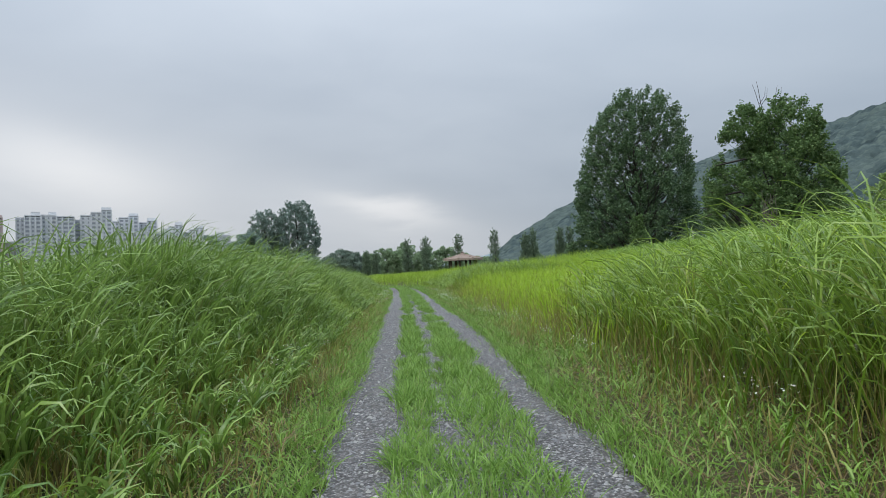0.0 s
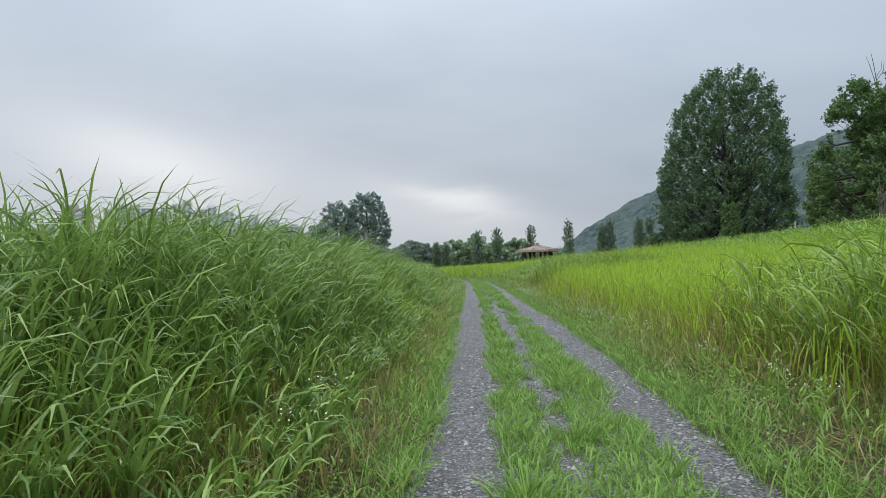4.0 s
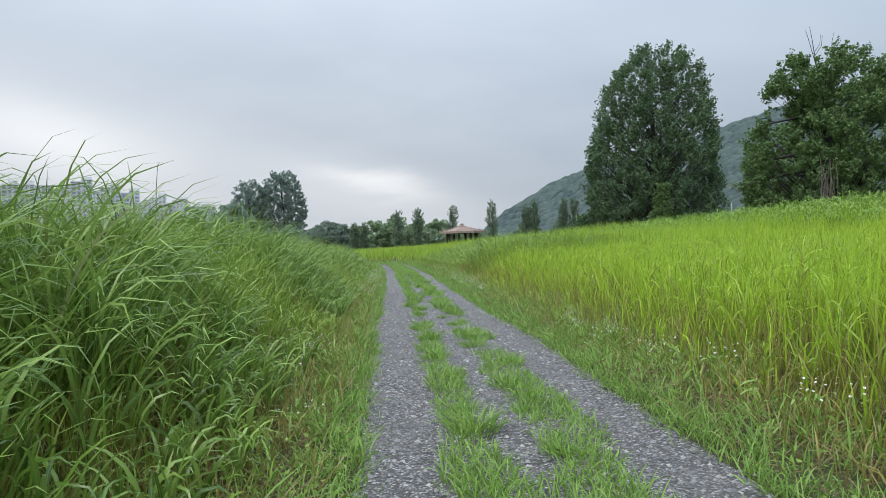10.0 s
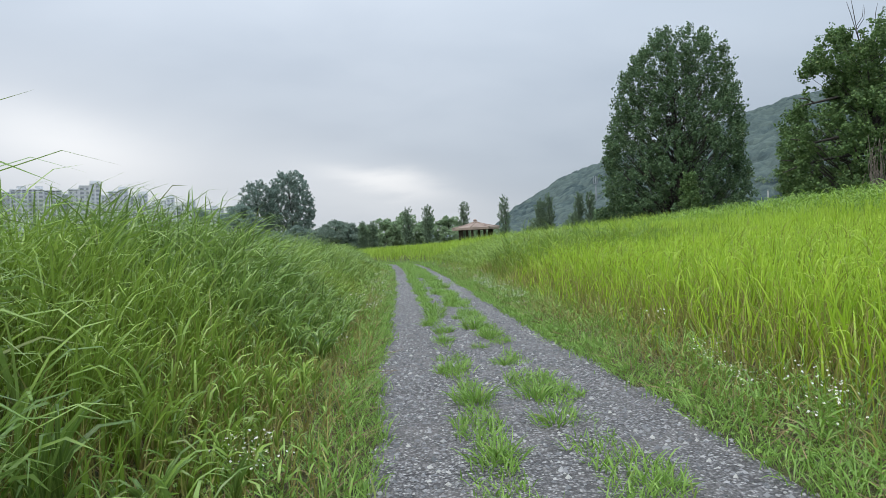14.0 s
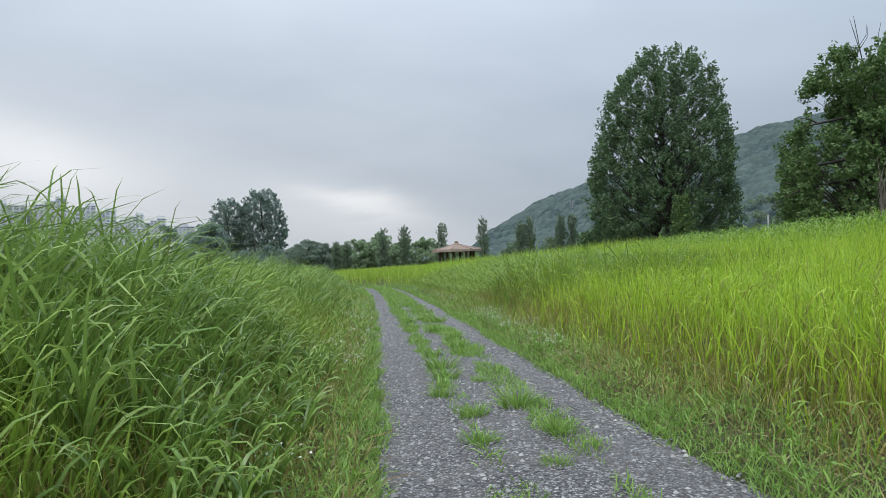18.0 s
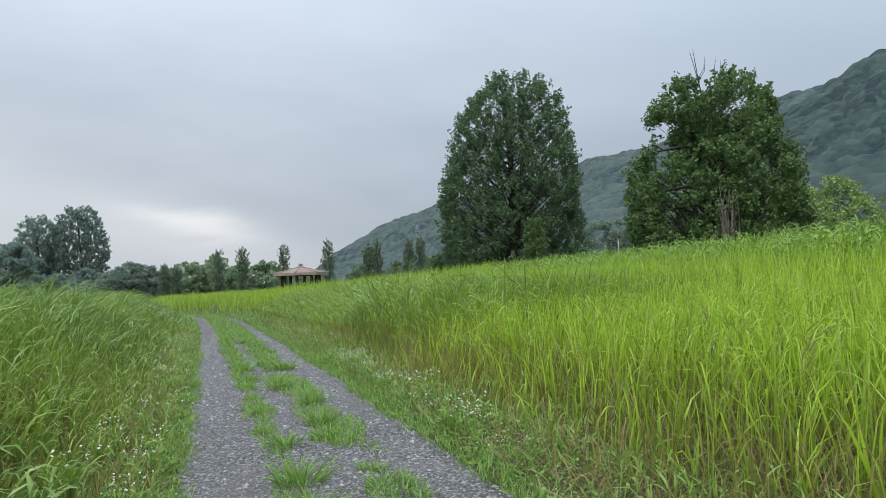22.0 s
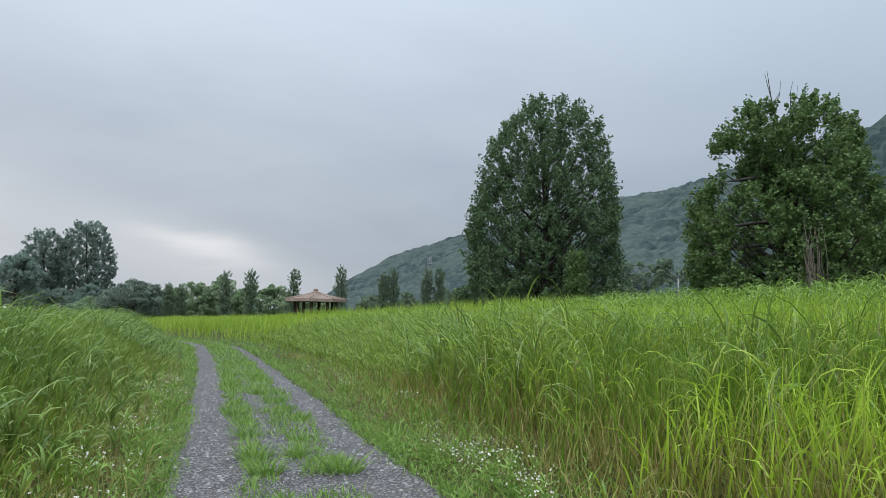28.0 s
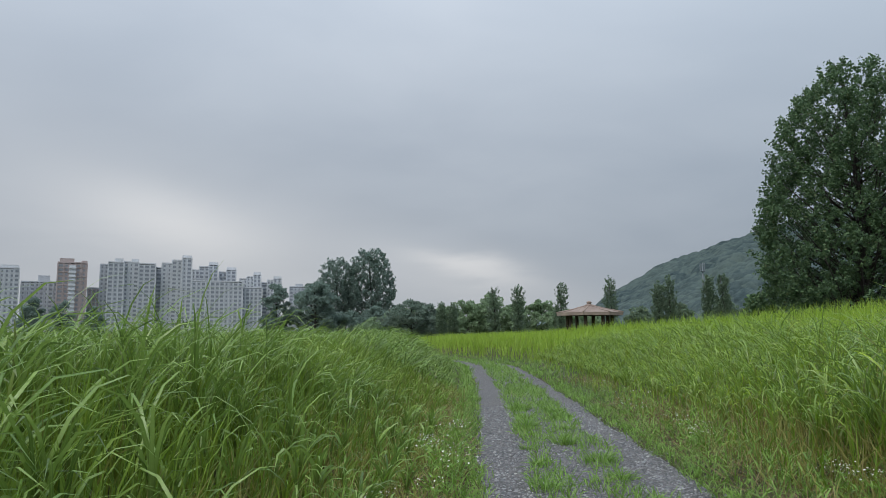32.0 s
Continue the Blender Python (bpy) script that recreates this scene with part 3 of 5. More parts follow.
bright = rng.uniform(0, 1, len(s)) < np.interp(y, (12, 20, 36, 44), (0.8, 0.5, 0.5, 0.75))
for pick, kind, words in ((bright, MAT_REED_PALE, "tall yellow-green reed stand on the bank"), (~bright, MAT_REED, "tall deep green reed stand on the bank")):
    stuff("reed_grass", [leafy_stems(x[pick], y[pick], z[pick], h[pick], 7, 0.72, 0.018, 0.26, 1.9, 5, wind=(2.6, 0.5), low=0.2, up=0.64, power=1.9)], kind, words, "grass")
s, y, x, z = scatter(2.2, 7.5, 3.5, 62, 11)
h = right_height(s, y) * rng.uniform(0.85, 1.1, len(s))
stuff("meadow_grass", [leafy_stems(x, y, z, h, 5, 0.4, 0.013, 0.3, 1.9, 5, low=0.3, wind=(-0.4, 0.4), up=0.78)], MAT_MEADOW, "nodding leaves of the meadow grass on the bank", "grass")
s, y, x, z = scatter(7.5, 16.5, 7.0, 78, 45)
h = right_height(s, y) * rng.uniform(0.75, 1.1, len(s))
deep = (y + 1.5 * wave(s, y, 2.0) > 36.0) & (rng.uniform(0, 1, len(s)) < 0.4)
for pick, kind, words in ((~deep, MAT_MEADOW, "bright yellow-green meadow grass rising up the slope"), (deep, MAT_FRESH, "fresh green meadow grass rising up the slope")):
    stuff("meadow_grass", [long_blades(x[pick], y[pick], z[pick], h[pick], 0.03, 0.2, 0.8, 2, (-0.4, 0.3))], kind, words, "grass")
s, y, x, z = scatter(1.7, 24, 62, 120, 20)
h = 1.05 * rng.uniform(0.8, 1.15, len(s)) * np.clip((s - 1.4) / 2, 0.2, 1)
stuff("meadow_grass", [long_blades(x, y, z, h, 0.036, 0.25, 0.8, 2)], MAT_FRESH, "distant green meadow grass round the bend", "grass")
s, y, x, z = scatter(1.3, 3.4, 3.5, 50, 300, lambda s, y: np.interp(s, (1.3, 1.7, 2.6, 3.4), (0.1, 1.0, 1.0, 0.2)) * np.clip(0.7 + 0.6 * wave(s, y, 1.2, 6.0), 0.1, 1) * np.interp(y, (8, 14, 36, 44), (0.35, 1.0, 1.0, 0.3)))
n = len(s)
stems = long_blades(x, y, z, right_height(s, y) * rng.uniform(0.35, 0.75, n) + 0.14, 0.01, 0.35, 0.9, 3)
s, y, x, z = scatter(-2.7, -1.2, 3.0, 46, 380, lambda s, y: np.interp(-s, (1.3, 1.7), (0.25, 1.0)))
n = len(s)
stuff("dry_stems", [stems, long_blades(x, y, z, left_height(s, y) * rng.uniform(0.35, 0.75, n) + 0.12, 0.0095, 0.35, 0.9, 3)],
      MAT_STEM, "thin yellowed and brown dry grass stems", "grass")

s, y, x, z = scatter(1.15, 3.0, 3.5, 44, 210)
litter = strips(np.stack([x, y, z + 0.01], -1), rng.uniform(0.12, 0.4, len(s)), rng.uniform(0.005, 0.011, len(s)), rng.uniform(0, 6.28, len(s)), rng.uniform(0.9, 1.45, len(s)), rng.uniform(0.0, 0.35, len(s)), 2)
s, y, x, z = scatter(-2.7, -1.15, 3.5, 44, 210)
stuff("dead_grass", [litter, strips(np.stack([x, y, z + 0.01], -1), rng.uniform(0.12, 0.4, len(s)), rng.uniform(0.005, 0.011, len(s)), rng.uniform(0, 6.28, len(s)), rng.uniform(0.9, 1.45, len(s)), rng.uniform(0.0, 0.35, len(s)), 2)],
      MAT_THATCH, "brown dead grass lying at the foot of the banks", "grass")


def verge(s, y):
    """How thickly short grass stands across the track: both verges, and two broken strips in the middle."""
    a = np.abs(s)
    side = np.clip((a - half_width(s, y) + 0.08 - 0.05 * wave(s, y, 0.9, 4.0) - 0.05 * wave(s, y, 0.3, 1.0)) / 0.14, 0, 1)
    lump = wave(s * 1.5, y, 0.55, 3.0) * 0.6 + wave(s, y, 0.22, 5.0) * 0.4
    left = np.clip((np.interp(y, (0, 14, 21, 24, 30, 40), (0.21, 0.2, 0.15, 0.1, 0.14, 0.2)) + 0.15 * lump - np.abs(s + 0.34)) / 0.08, 0, 1)
    right = np.clip((np.interp(y, (0, 12, 22, 27, 40, 60), (0.34, 0.3, 0.16, 0.22, 0.27, 0.3)) + 0.2 * lump - np.abs(s - np.interp(y, (8, 16, 24, 34), (0.22, 0.3, 0.3, 0.22)))) / 0.08, 0, 1)
    fill = np.clip((0.2 - np.abs(s)) / 0.1, 0, 1) * np.interp(y, (5, 9, 38, 44), (1, 0, 0, 0.8)) * (lump > -0.25)
    broken = np.clip(0.85 + np.interp(y, (0, 10, 13, 17, 21, 25, 30, 40), (1.8, 1.6, 1.0, 0.35, 0.2, -0.1, 0.05, 0.7)) + 1.5 * wave(s * 0.6, y, 0.42, 1.0), 0, 1)
    far = np.clip((0.5 + 0.12 * lump - a) / 0.08, 0, 1) * np.interp(y, (39, 46), (0.0, 1.0))
    fill = np.maximum(fill, far)
    gap = 1 - np.exp(-((y - 22.2) / 0.35) ** 2)
    side = side * np.clip((half_width(s, y) + 0.5 + 0.25 * lump - a) / 0.3, 0.2, 1)
    whole = np.maximum(broken, np.interp(y, (19, 21), (0.9, 0.0)) * (lump > -0.6))
    return np.maximum(side, np.maximum(np.maximum(left * whole, right * broken), fill) * gap)


def short_blades(s, y, x, z, tall, wide, segs):
    n = len(s)
    lumpy = 1 + 0.45 * wave(s, y, 0.3, 7.0)
    return strips(np.stack([x, y, z], -1), rng.uniform(0.5, 1.3, n) * tall * lumpy * np.where(np.abs(s) > 1.2, 1.5, np.interp(y, (12, 18), (1.45, 1.0))), wide * rng.uniform(0.7, 1.3, n), rng.uniform(0, 6.28, n),
                  rng.uniform(0.1, 0.8, n), rng.uniform(0.2, 1.6, n), segs)


pieces = []
for s0, s1, y0, y1, density, tall, wide, segs in ((-0.72, 0.75, 3.5, 34, 1450, 0.105, 0.009, 3), (-1.85, -0.9, 3.5, 36, 950, 0.12, 0.0085, 3), (0.85, 1.9, 3.5, 36, 950, 0.13, 0.0085, 3),
                                                  (-2.0, 2.3, 34, 48, 500, 0.15, 0.012, 2), (-2.0, 2.3, 48, 76, 160, 0.16, 0.022, 2)):
    pieces.append(short_blades(*scatter(s0, s1, y0, y1, density, verge), tall, wide, segs))
for s0, s1 in ((-1.3, -0.85), (0.8, 1.3)):
    pieces.append(short_blades(*scatter(s0, s1, 3.5, 38, 750, lambda s, y: np.exp(-((np.abs(s) - half_width(s, y) - 0.02 - 0.05 * wave(s, y, 0.9, 4.0)) / 0.08) ** 2)), 0.11, 0.0085, 3))
pieces.append(short_blades(*scatter(1.5, 3.2, 5, 40, 150), 0.2, 0.011, 2))
pieces.append(short_blades(*scatter(-2.6, -1.4, 3.5, 40, 50), 0.2, 0.011, 2))
stuff("short_grass", pieces, MAT_SHORT, "short green grass along the verges and middle of the track", "grass")


def leaf_quads(base, size, normal_up=0.6, flat=0.6):
    """Single leaves: small bent diamonds, turned at random."""
    n = len(base)
    a = rng.normal(0, 1, (n, 3))
    a[:, 2] *= flat
    a /= np.linalg.norm(a, axis=1, keepdims=True) + 1e-9
    up = rng.normal(0, 1, (n, 3)) * (1 - normal_up) + np.array((0, 0, normal_up))
    b = np.cross(a, up)
    b /= np.linalg.norm(b, axis=1, keepdims=True) + 1e-9
    c = np.cross(a, b)
    L = size[:, None]
    p0, p2 = base - a * L * 0.5, base + a * L * 0.5
    p1, p3 = base + b * L * 0.42 + c * L * 0.1, base - b * L * 0.42 + c * L * 0.1
    verts = np.stack([p0, p1, p2, p3], 1).reshape(-1, 3)
    i = np.arange(n)[:, None, None] * 4
    tris = (i + np.array(((0, 1, 2), (0, 2, 3)))[None]).reshape(-1, 3)
    uv = np.tile(np.array(((0.5, 0.5), (1, 0.7), (0.5, 1), (0, 0.7)), float)[None], (n, 1, 1)).reshape(-1, 2)
    return verts, tris, uv


pieces = []
for s0, s1, density, size in ((14.5, 20, 40, 0.15), (20, 32, 22, 0.26)):
    s, y, x, z = scatter(s0, s1, 8, 88, density, lambda s, y: np.clip((s - 15.2 - 1.0 * wave(s, y, 3.0)) / 0.8, 0, 1) * np.interp(y, (46, 62), (1.0, 0.0)))
    top = z + np.interp(y, (30, 60), (0.95, 0.5)) + 0.28 * wave(x, y, 1.6, 2.0) - rng.uniform(0, 0.8, len(s)) ** 2
    pieces.append(leaf_quads(np.stack([x, y, top], -1), size * rng.uniform(0.6, 1.3, len(s)), 0.6))
s, y, x, z = scatter(14.4, 19.5, 12, 60, 12)
pieces.append(leafy_stems(x, y, z, np.interp(y, (30, 60), (1.1, 0.85)) * rng.uniform(0.7, 1.12, len(s)), 6, 0.42, 0.033, 0.5, 1.9, 3, low=0.4, up=0.95))
stuff("vine_leaves", pieces, MAT_VINE, "broad pale-green vine leaves covering the ridge", "vines")

pieces = []
for s0, s1, density in ((-1.9, -0.95, 560), (0.9, 1.9, 560)):
    s, y, x, z = scatter(s0, s1, 3, 42, density, lambda s, y: np.clip(wave(s, y, 1.1, 8.0) * 1.2 + 0.55, 0.08, 1) * np.clip((np.abs(s) - half_width(s, y) + 0.02 - 0.06 * wave(s, y, 0.4, 3.0)) / 0.15, 0, 1))
    mound = np.clip(np.abs(s) - half_width(s, y), 0, 0.6) * (0.7 + 0.5 * wave(x, y, 0.35, 4.0))
    pieces.append(leaf_quads(np.stack([x, y, z + 0.01 + (0.04 + 0.22 * mound) * rng.uniform(0.1, 1, len(s))], -1), rng.uniform(0.014, 0.04, len(s)), 0.75))
s, y, x, z = scatter(1.15, 2.2, 3.5, 44, 14)
pieces.append(leafy_stems(x, y, z, rng.uniform(0.15, 0.45, len(s)), 8, 0.09, 0.012, 0.6, 0.9, 3, low=0.1, up=0.95))
s, y, x, z = scatter(-2.3, -1.2, 3.5, 44, 16)
pieces.append(leafy_stems(x, y, z, rng.uniform(0.15, 0.42, len(s)), 8, 0.09, 0.012, 0.6, 0.9, 3, low=0.1, up=0.95))
stuff("weed_leaves", pieces, MAT_VINE, "low broad-leaved green weeds along the verges", "weeds")

# stone chips pressed into the wheel ruts
s, y, x, z = scatter(-1.12, 1.12, 3.5, 44, 400, lambda s, y: np.clip(1.1 - verge(s, y), 0.05, 1))
n = len(s)
octa = np.array(((1, 0, 0), (-1, 0, 0), (0, 1, 0), (0, -1, 0), (0, 0, 1), (0, 0, -1)), float)
size = 0.005 + 0.017 * rng.uniform(0, 1, n) ** 2
verts = octa[None] * rng.uniform(0.6, 1.4, (n, 6, 1)) * size[:, None, None]
spin = rng.uniform(0, 6.28, n)
cs, sn = np.cos(spin)[:, None], np.sin(spin)[:, None]
verts = np.stack([verts[:, :, 0] * cs - verts[:, :, 1] * sn, verts[:, :, 0] * sn + verts[:, :, 1] * cs, verts[:, :, 2] * 0.7], -1) + np.stack([x, y, z + 0.014], -1)[:, None]
eight = np.array(((0, 2, 4), (2, 1, 4), (1, 3, 4), (3, 0, 4), (2, 0, 5), (3, 1, 5)))
chips = part("gravel_chips", mesh_from("gravel_chips", verts.reshape(-1, 3), (np.arange(n)[:, None, None] * 6 + eight[None]).reshape(-1, 3), MAT_CHIP, None, False))
tagged(chips, "loose grey crushed stone chips on the track", "gravel", kind="stuff")

# ---- trees ----


def crown_points(clusters, per, radius, shell=0.55):
    """Leaf places round the cluster centres, thicker towards each cluster's outside and top."""
    k = len(clusters)
    d = rng.normal(0, 1, (k, per, 3))
    d /= np.linalg.norm(d, axis=2, keepdims=True)
    d[:, :, 2] = np.abs(d[:, :, 2]) * np.where(rng.uniform(0, 1, (k, per)) < 0.72, 1, -1)
    r = radius[:, None] * (shell + (1 - shell) * rng.uniform(0, 1, (k, per))) * rng.uniform(0.75, 1.1, (k, per))
    return (clusters[:, None, :] + d * r[:, :, None] * np.array((1, 1, 0.8))).reshape(-1, 3)


def tree(name, x, y, z, height, profile, clusters, per, clump, leaf, material, label, trunk_r=0.4, lobes=1.0, inner=0.35, turn=0.0, trunk_top=0.9, squash=1.0, category="tree", main_limbs=5):
    """A tree: tapered trunk with limbs, and a crown of leaf clusters within the profile (height fraction, radius)."""
    root = empty(name, x, y, z, turn)
    tagged(root, label, category)
    ph, pr = zip(*profile)
    hs = rng.uniform(ph[0], ph[-1], clusters * 3)
    ok = rng.uniform(0, 1, len(hs)) < np.interp(hs, ph, pr) / max(pr)
    hs = hs[ok][:clusters]
    a = rng.uniform(0, 2 * np.pi, len(hs))
    rad = np.interp(hs, ph, pr) * (1 + 0.16 * lobes * np.sin(3 * a + hs * 9)) * np.where(hs > 0.72, rng.uniform(0, 1, len(hs)) ** 0.6, inner + (1 - inner) * rng.uniform(0, 1, len(hs)) ** 0.5)
    c = np.stack([rad * np.cos(a), rad * np.sin(a) * squash, hs * height], -1)
    bm = bmesh.new()
    tops = [(0.05 * height * math.sin(f * 5) * f * 0.4, 0.04 * height * math.cos(f * 4) * f * 0.4, f * height * trunk_top) for f in np.linspace(0, 1, 7)]
    tube(bm, tops, [trunk_r * (1.25 if i == 0 else 1 - 0.85 * i / 6) for i in range(7)], 9)
    part("trunk", bm, MAT_BARK, root)
    twigs = bmesh.new()
    ends = range(0, len(c), max(1, len(c) // 45))
    for number, i in enumerate(ends):
        end = Vector(c[i])
        f = max(0.08, min(0.85, (end.z / height - 0.12 - 0.1 * rng.uniform()) / trunk_top))
        start = Vector((0.05 * height * math.sin(f * 5) * f * 0.4, 0.04 * height * math.cos(f * 4) * f * 0.4, f * height * trunk_top))
        bend = (start + end) / 2 + Vector((0, 0, -0.03 * height))
        r0 = trunk_r * (1 - 0.8 * f) * 0.42
        bm = bmesh.new() if number < main_limbs else twigs
        tube(bm, [start, bend, end], [r0, r0 * 0.55, r0 * 0.14], 5)
        if number < main_limbs:
            part("limb", bm, MAT_BARK, root)
    tagged(part("branchwork", twigs, MAT_BARK, root), kind="stuff")
    pts = crown_points(c, per, clump * rng.uniform(0.6, 1.3, len(c)))
    pts[:, 2] = np.maximum(pts[:, 2], 0.2)
    v, t, u = leaf_quads(pts, leaf * rng.uniform(0.6, 1.3, len(pts)), 0.25, 1.0)
    crown = part("crown", mesh_from("crown", v, t, material, u), material, root)
    tagged(crown, kind="stuff")
    return root


MOUND = ((0.02, 0.9), (0.35, 1.0), (0.7, 0.85), (0.9, 0.5), (0.98, 0.2))


def shaped(profile, radius):
    return tuple((h, r * radius) for h, r in profile)


def ground_at(x, y):
    return float(ground_z(x, y))


def bough_tree(name, x, y, z, height, profile, boughs, sprays, per, spray, leaf, material, label, trunk_r=0.4, bare=0.06, steep=0.7, skew=(0.0, 0.0), notch=None, main_limbs=8, category="tree"):
    """A tree grown limb by limb: upswept boughs from a tapered trunk, each with sprays of leaves along its outer half.
    skew: how far the crown leans to +x at its foot and top; notch: (height, turn, depth) of a gap in its side."""
    root = empty(name, x, y, z)
    tagged(root, label, category)
    ph, pr = zip(*profile)
    stem = lambda f: Vector((0.018 * height * math.sin(f * 5), 0.015 * height * math.cos(f * 4), f * height))
    bm = bmesh.new()
    tube(bm, [stem(f) for f in np.linspace(0, 0.9, 8)], [trunk_r * (1.3 if i == 0 else 1 - 0.9 * i / 8) for i in range(8)], 9)
    part("trunk", bm, MAT_BARK, root)
    area = np.cumsum(np.interp(np.linspace(ph[0], ph[-1], 200), ph, pr) + 0.25 * max(pr))
    hs = np.interp((np.arange(boughs) + rng.uniform(0.1, 0.9, boughs)) / boughs, area / area[-1], np.linspace(ph[0], ph[-1], 200))
    turns = np.arange(boughs) * 2.39996 + rng.normal(0, 0.3, boughs)
    twigs, bases, ways = bmesh.new(), [], []
    for i, (h, a) in enumerate(zip(hs.tolist(), turns.tolist())):
        r = float(np.interp(h, ph, pr)) * float(rng.uniform(0.58, 1.0)) ** 0.3 * (1 + 0.04 * math.sin(3 * a + 1.0 + 9 * h))
        if notch and abs(h - notch[0]) < 0.07 and math.cos(a - notch[1]) > 0.3:
            r *= notch[2]
        end = Vector((r * math.cos(a) + (skew[0] + (skew[1] - skew[0]) * h), r * math.sin(a), h * height))
        f = max(bare, min(0.86, h - steep * r / height - 0.03))
        start = stem(f)
        mid = start.lerp(end, 0.55) + Vector((0, 0, -0.12 * r))
        r0 = trunk_r * (1 - 0.85 * f) * 0.22
        own = i % max(1, boughs // main_limbs) == 0
        bm = bmesh.new() if own else twigs
        tube(bm, [start, start.lerp(mid, 0.5) + Vector((0, 0, -0.03 * r)), mid, end], [r0, r0 * 0.8, r0 * 0.55, r0 * 0.15], 5)
        if own:
            part("limb", bm, MAT_BARK, root)
        lobe = spray * float(rng.uniform(1.0, 1.55))
        out = (end - start).normalized()
        for k in range(sprays):
            inner = k % 3 == 2
            g = float(rng.uniform(0.3, 0.8)) if inner else 0.97
            at = start.lerp(mid, g / 0.55) if g < 0.55 else mid.lerp(end, (g - 0.55) / 0.45)
            off = Vector(rng.normal(0, 1, 3).tolist()).normalized()
            if not inner and off.dot(out) < -0.3:
                off = -off
            off *= lobe * float(rng.uniform(0.3, 1.0)) ** 0.5
            way = out * 0.4 + off.normalized() * 0.6 + Vector((0, 0, 0.5))
            bases.append(at + off * 0.75), ways.append(way.normalized())
            if inner and spray > 0.5:
                tube(twigs, [at, at + off * 0.6, at + off * 0.8 + way.normalized() * spray * 0.6], [r0 * 0.22, r0 * 0.14, r0 * 0.05], 3)
    tagged(part("branchwork", twigs, MAT_BARK, root), kind="stuff")
    bases, ways = np.array(bases), np.array(ways)
    n = len(bases)
    along = rng.uniform(-0.15, 1.05, (n, per))
    fat = np.sqrt(np.clip(1 - (along - 0.45) ** 2 / 0.42, 0.05, 1)) * 0.38
    size = spray * rng.uniform(0.7, 1.35, n)
    d = rng.normal(0, 1, (n, per, 3))
    d /= np.linalg.norm(d, axis=2, keepdims=True)
    pts = bases[:, None] + ways[:, None] * (along * size[:, None])[:, :, None] + d * (fat * size[:, None] * rng.uniform(0.5, 1, (n, per)))[:, :, None]
    pts = pts.reshape(-1, 3)
    pts = pts[pts[:, 2] > 0.15]
    v, t, u = leaf_quads(pts, leaf * rng.uniform(0.6, 1.3, len(pts)), 0.35, 0.8)
    tagged(part("crown", mesh_from("crown", v, t, material, u), material, root), kind="stuff")
    return root


PLANE_A = ((0.03, 6.6), (0.12, 7.0), (0.32, 7.3), (0.45, 6.9), (0.58, 6.5), (0.7, 5.9), (0.8, 4.9), (0.88, 3.4), (0.94, 1.5))
PLANE_B = ((0.04, 5.0), (0.15, 5.6), (0.35, 5.7), (0.5, 5.2), (0.62, 4.3), (0.78, 3.8), (0.87, 3.1), (0.93, 1.8))
bough_tree("plane_tree", 24.2, 91.0, ground_at(24, 91), 23.6, PLANE_A, 310, 13, 29, 0.82, 0.22, MAT_PLANE_HAZED,
           "very tall dense dark-green plane tree with a rounded crown", 0.55, 0.04, 0.75, (-0.5, 0.8), None, 14)
vined = bough_tree("plane_tree", 28.9, 63.0, ground_at(29.2, 63), 14.0, PLANE_B, 275, 13, 28, 0.62, 0.195, MAT_PLANE_WARM,
                   "broad dark-green plane tree with an open lopsided crown", 0.45, 0.05, 0.62, (-0.4, -0.1), (0.66, 3.3, 0.45), 12)
for dx, dy, top, r in ((-0.9, 0.3, 15.6, 0.024), (-1.4, -0.2, 15.2, 0.022), (0.6, 0.2, 15.1, 0.02)):
    bm = bmesh.new()
    tube(bm, [(dx * 0.4, dy, 11.0), (dx * 0.8, dy, 13.2), (dx, dy + 0.1, top - 0.7), (dx * 1.2, dy, top)], [r * 1.6, r * 1.2, r, r * 0.5], 5)
    tube(bm, [(dx * 0.8, dy, 13.4), (dx * 0.8 + 0.5, dy, 14.1), (dx * 0.8 + 0.6, dy, 14.9)], [r, r * 0.8, r * 0.4], 5)
    part("bare_twig", bm, MAT_BARK, vined, "bare grey twig above the crown")
for zz, out, drop in ((4.0, -6.9, 0.5), (8.2, -5.6, 0.2), (5.4, -6.2, -0.4)):
    bm = bmesh.new()
    tube(bm, [(-0.2, 0, zz + 0.8), (out * 0.5, -0.5, zz + 0.35), (out * 0.8, -0.8, zz), (out, -0.9, zz - drop)], [0.14, 0.1, 0.07, 0.02], 6)
    tube(bm, [(out * 0.8, -0.8, zz), (out * 0.92, -0.9, zz + 0.3), (out * 1.02, -0.9, zz + 0.35)], [0.05, 0.03, 0.015], 5)
    part("dead_branch", bm, MAT_BARK, vined, "bare dead branch")
bm = bmesh.new()
for k in range(30):
    a0, r0, z1 = rng.uniform(0, 6.28), rng.uniform(0.1, 0.8), rng.uniform(2.2, 5.6)
    px, py = -3.3 + r0 * math.cos(a0), -5.5 + 0.5 * r0 * math.sin(a0)
    tube(bm, [(px, py, 0.0), (px + rng.normal(0, 0.15), py, z1 * 0.35), (px + rng.normal(0, 0.2), py + 0.2, z1 * 0.7), (px * 0.9 + rng.normal(0, 0.2), py + 0.5, z1)], [0.02, 0.024, 0.02, 0.01], 4)
tagged(part("dry_vine", bm, MAT_DRYVINE, vined, "pale dried creepers hanging down beside the trunk"), kind="stuff")
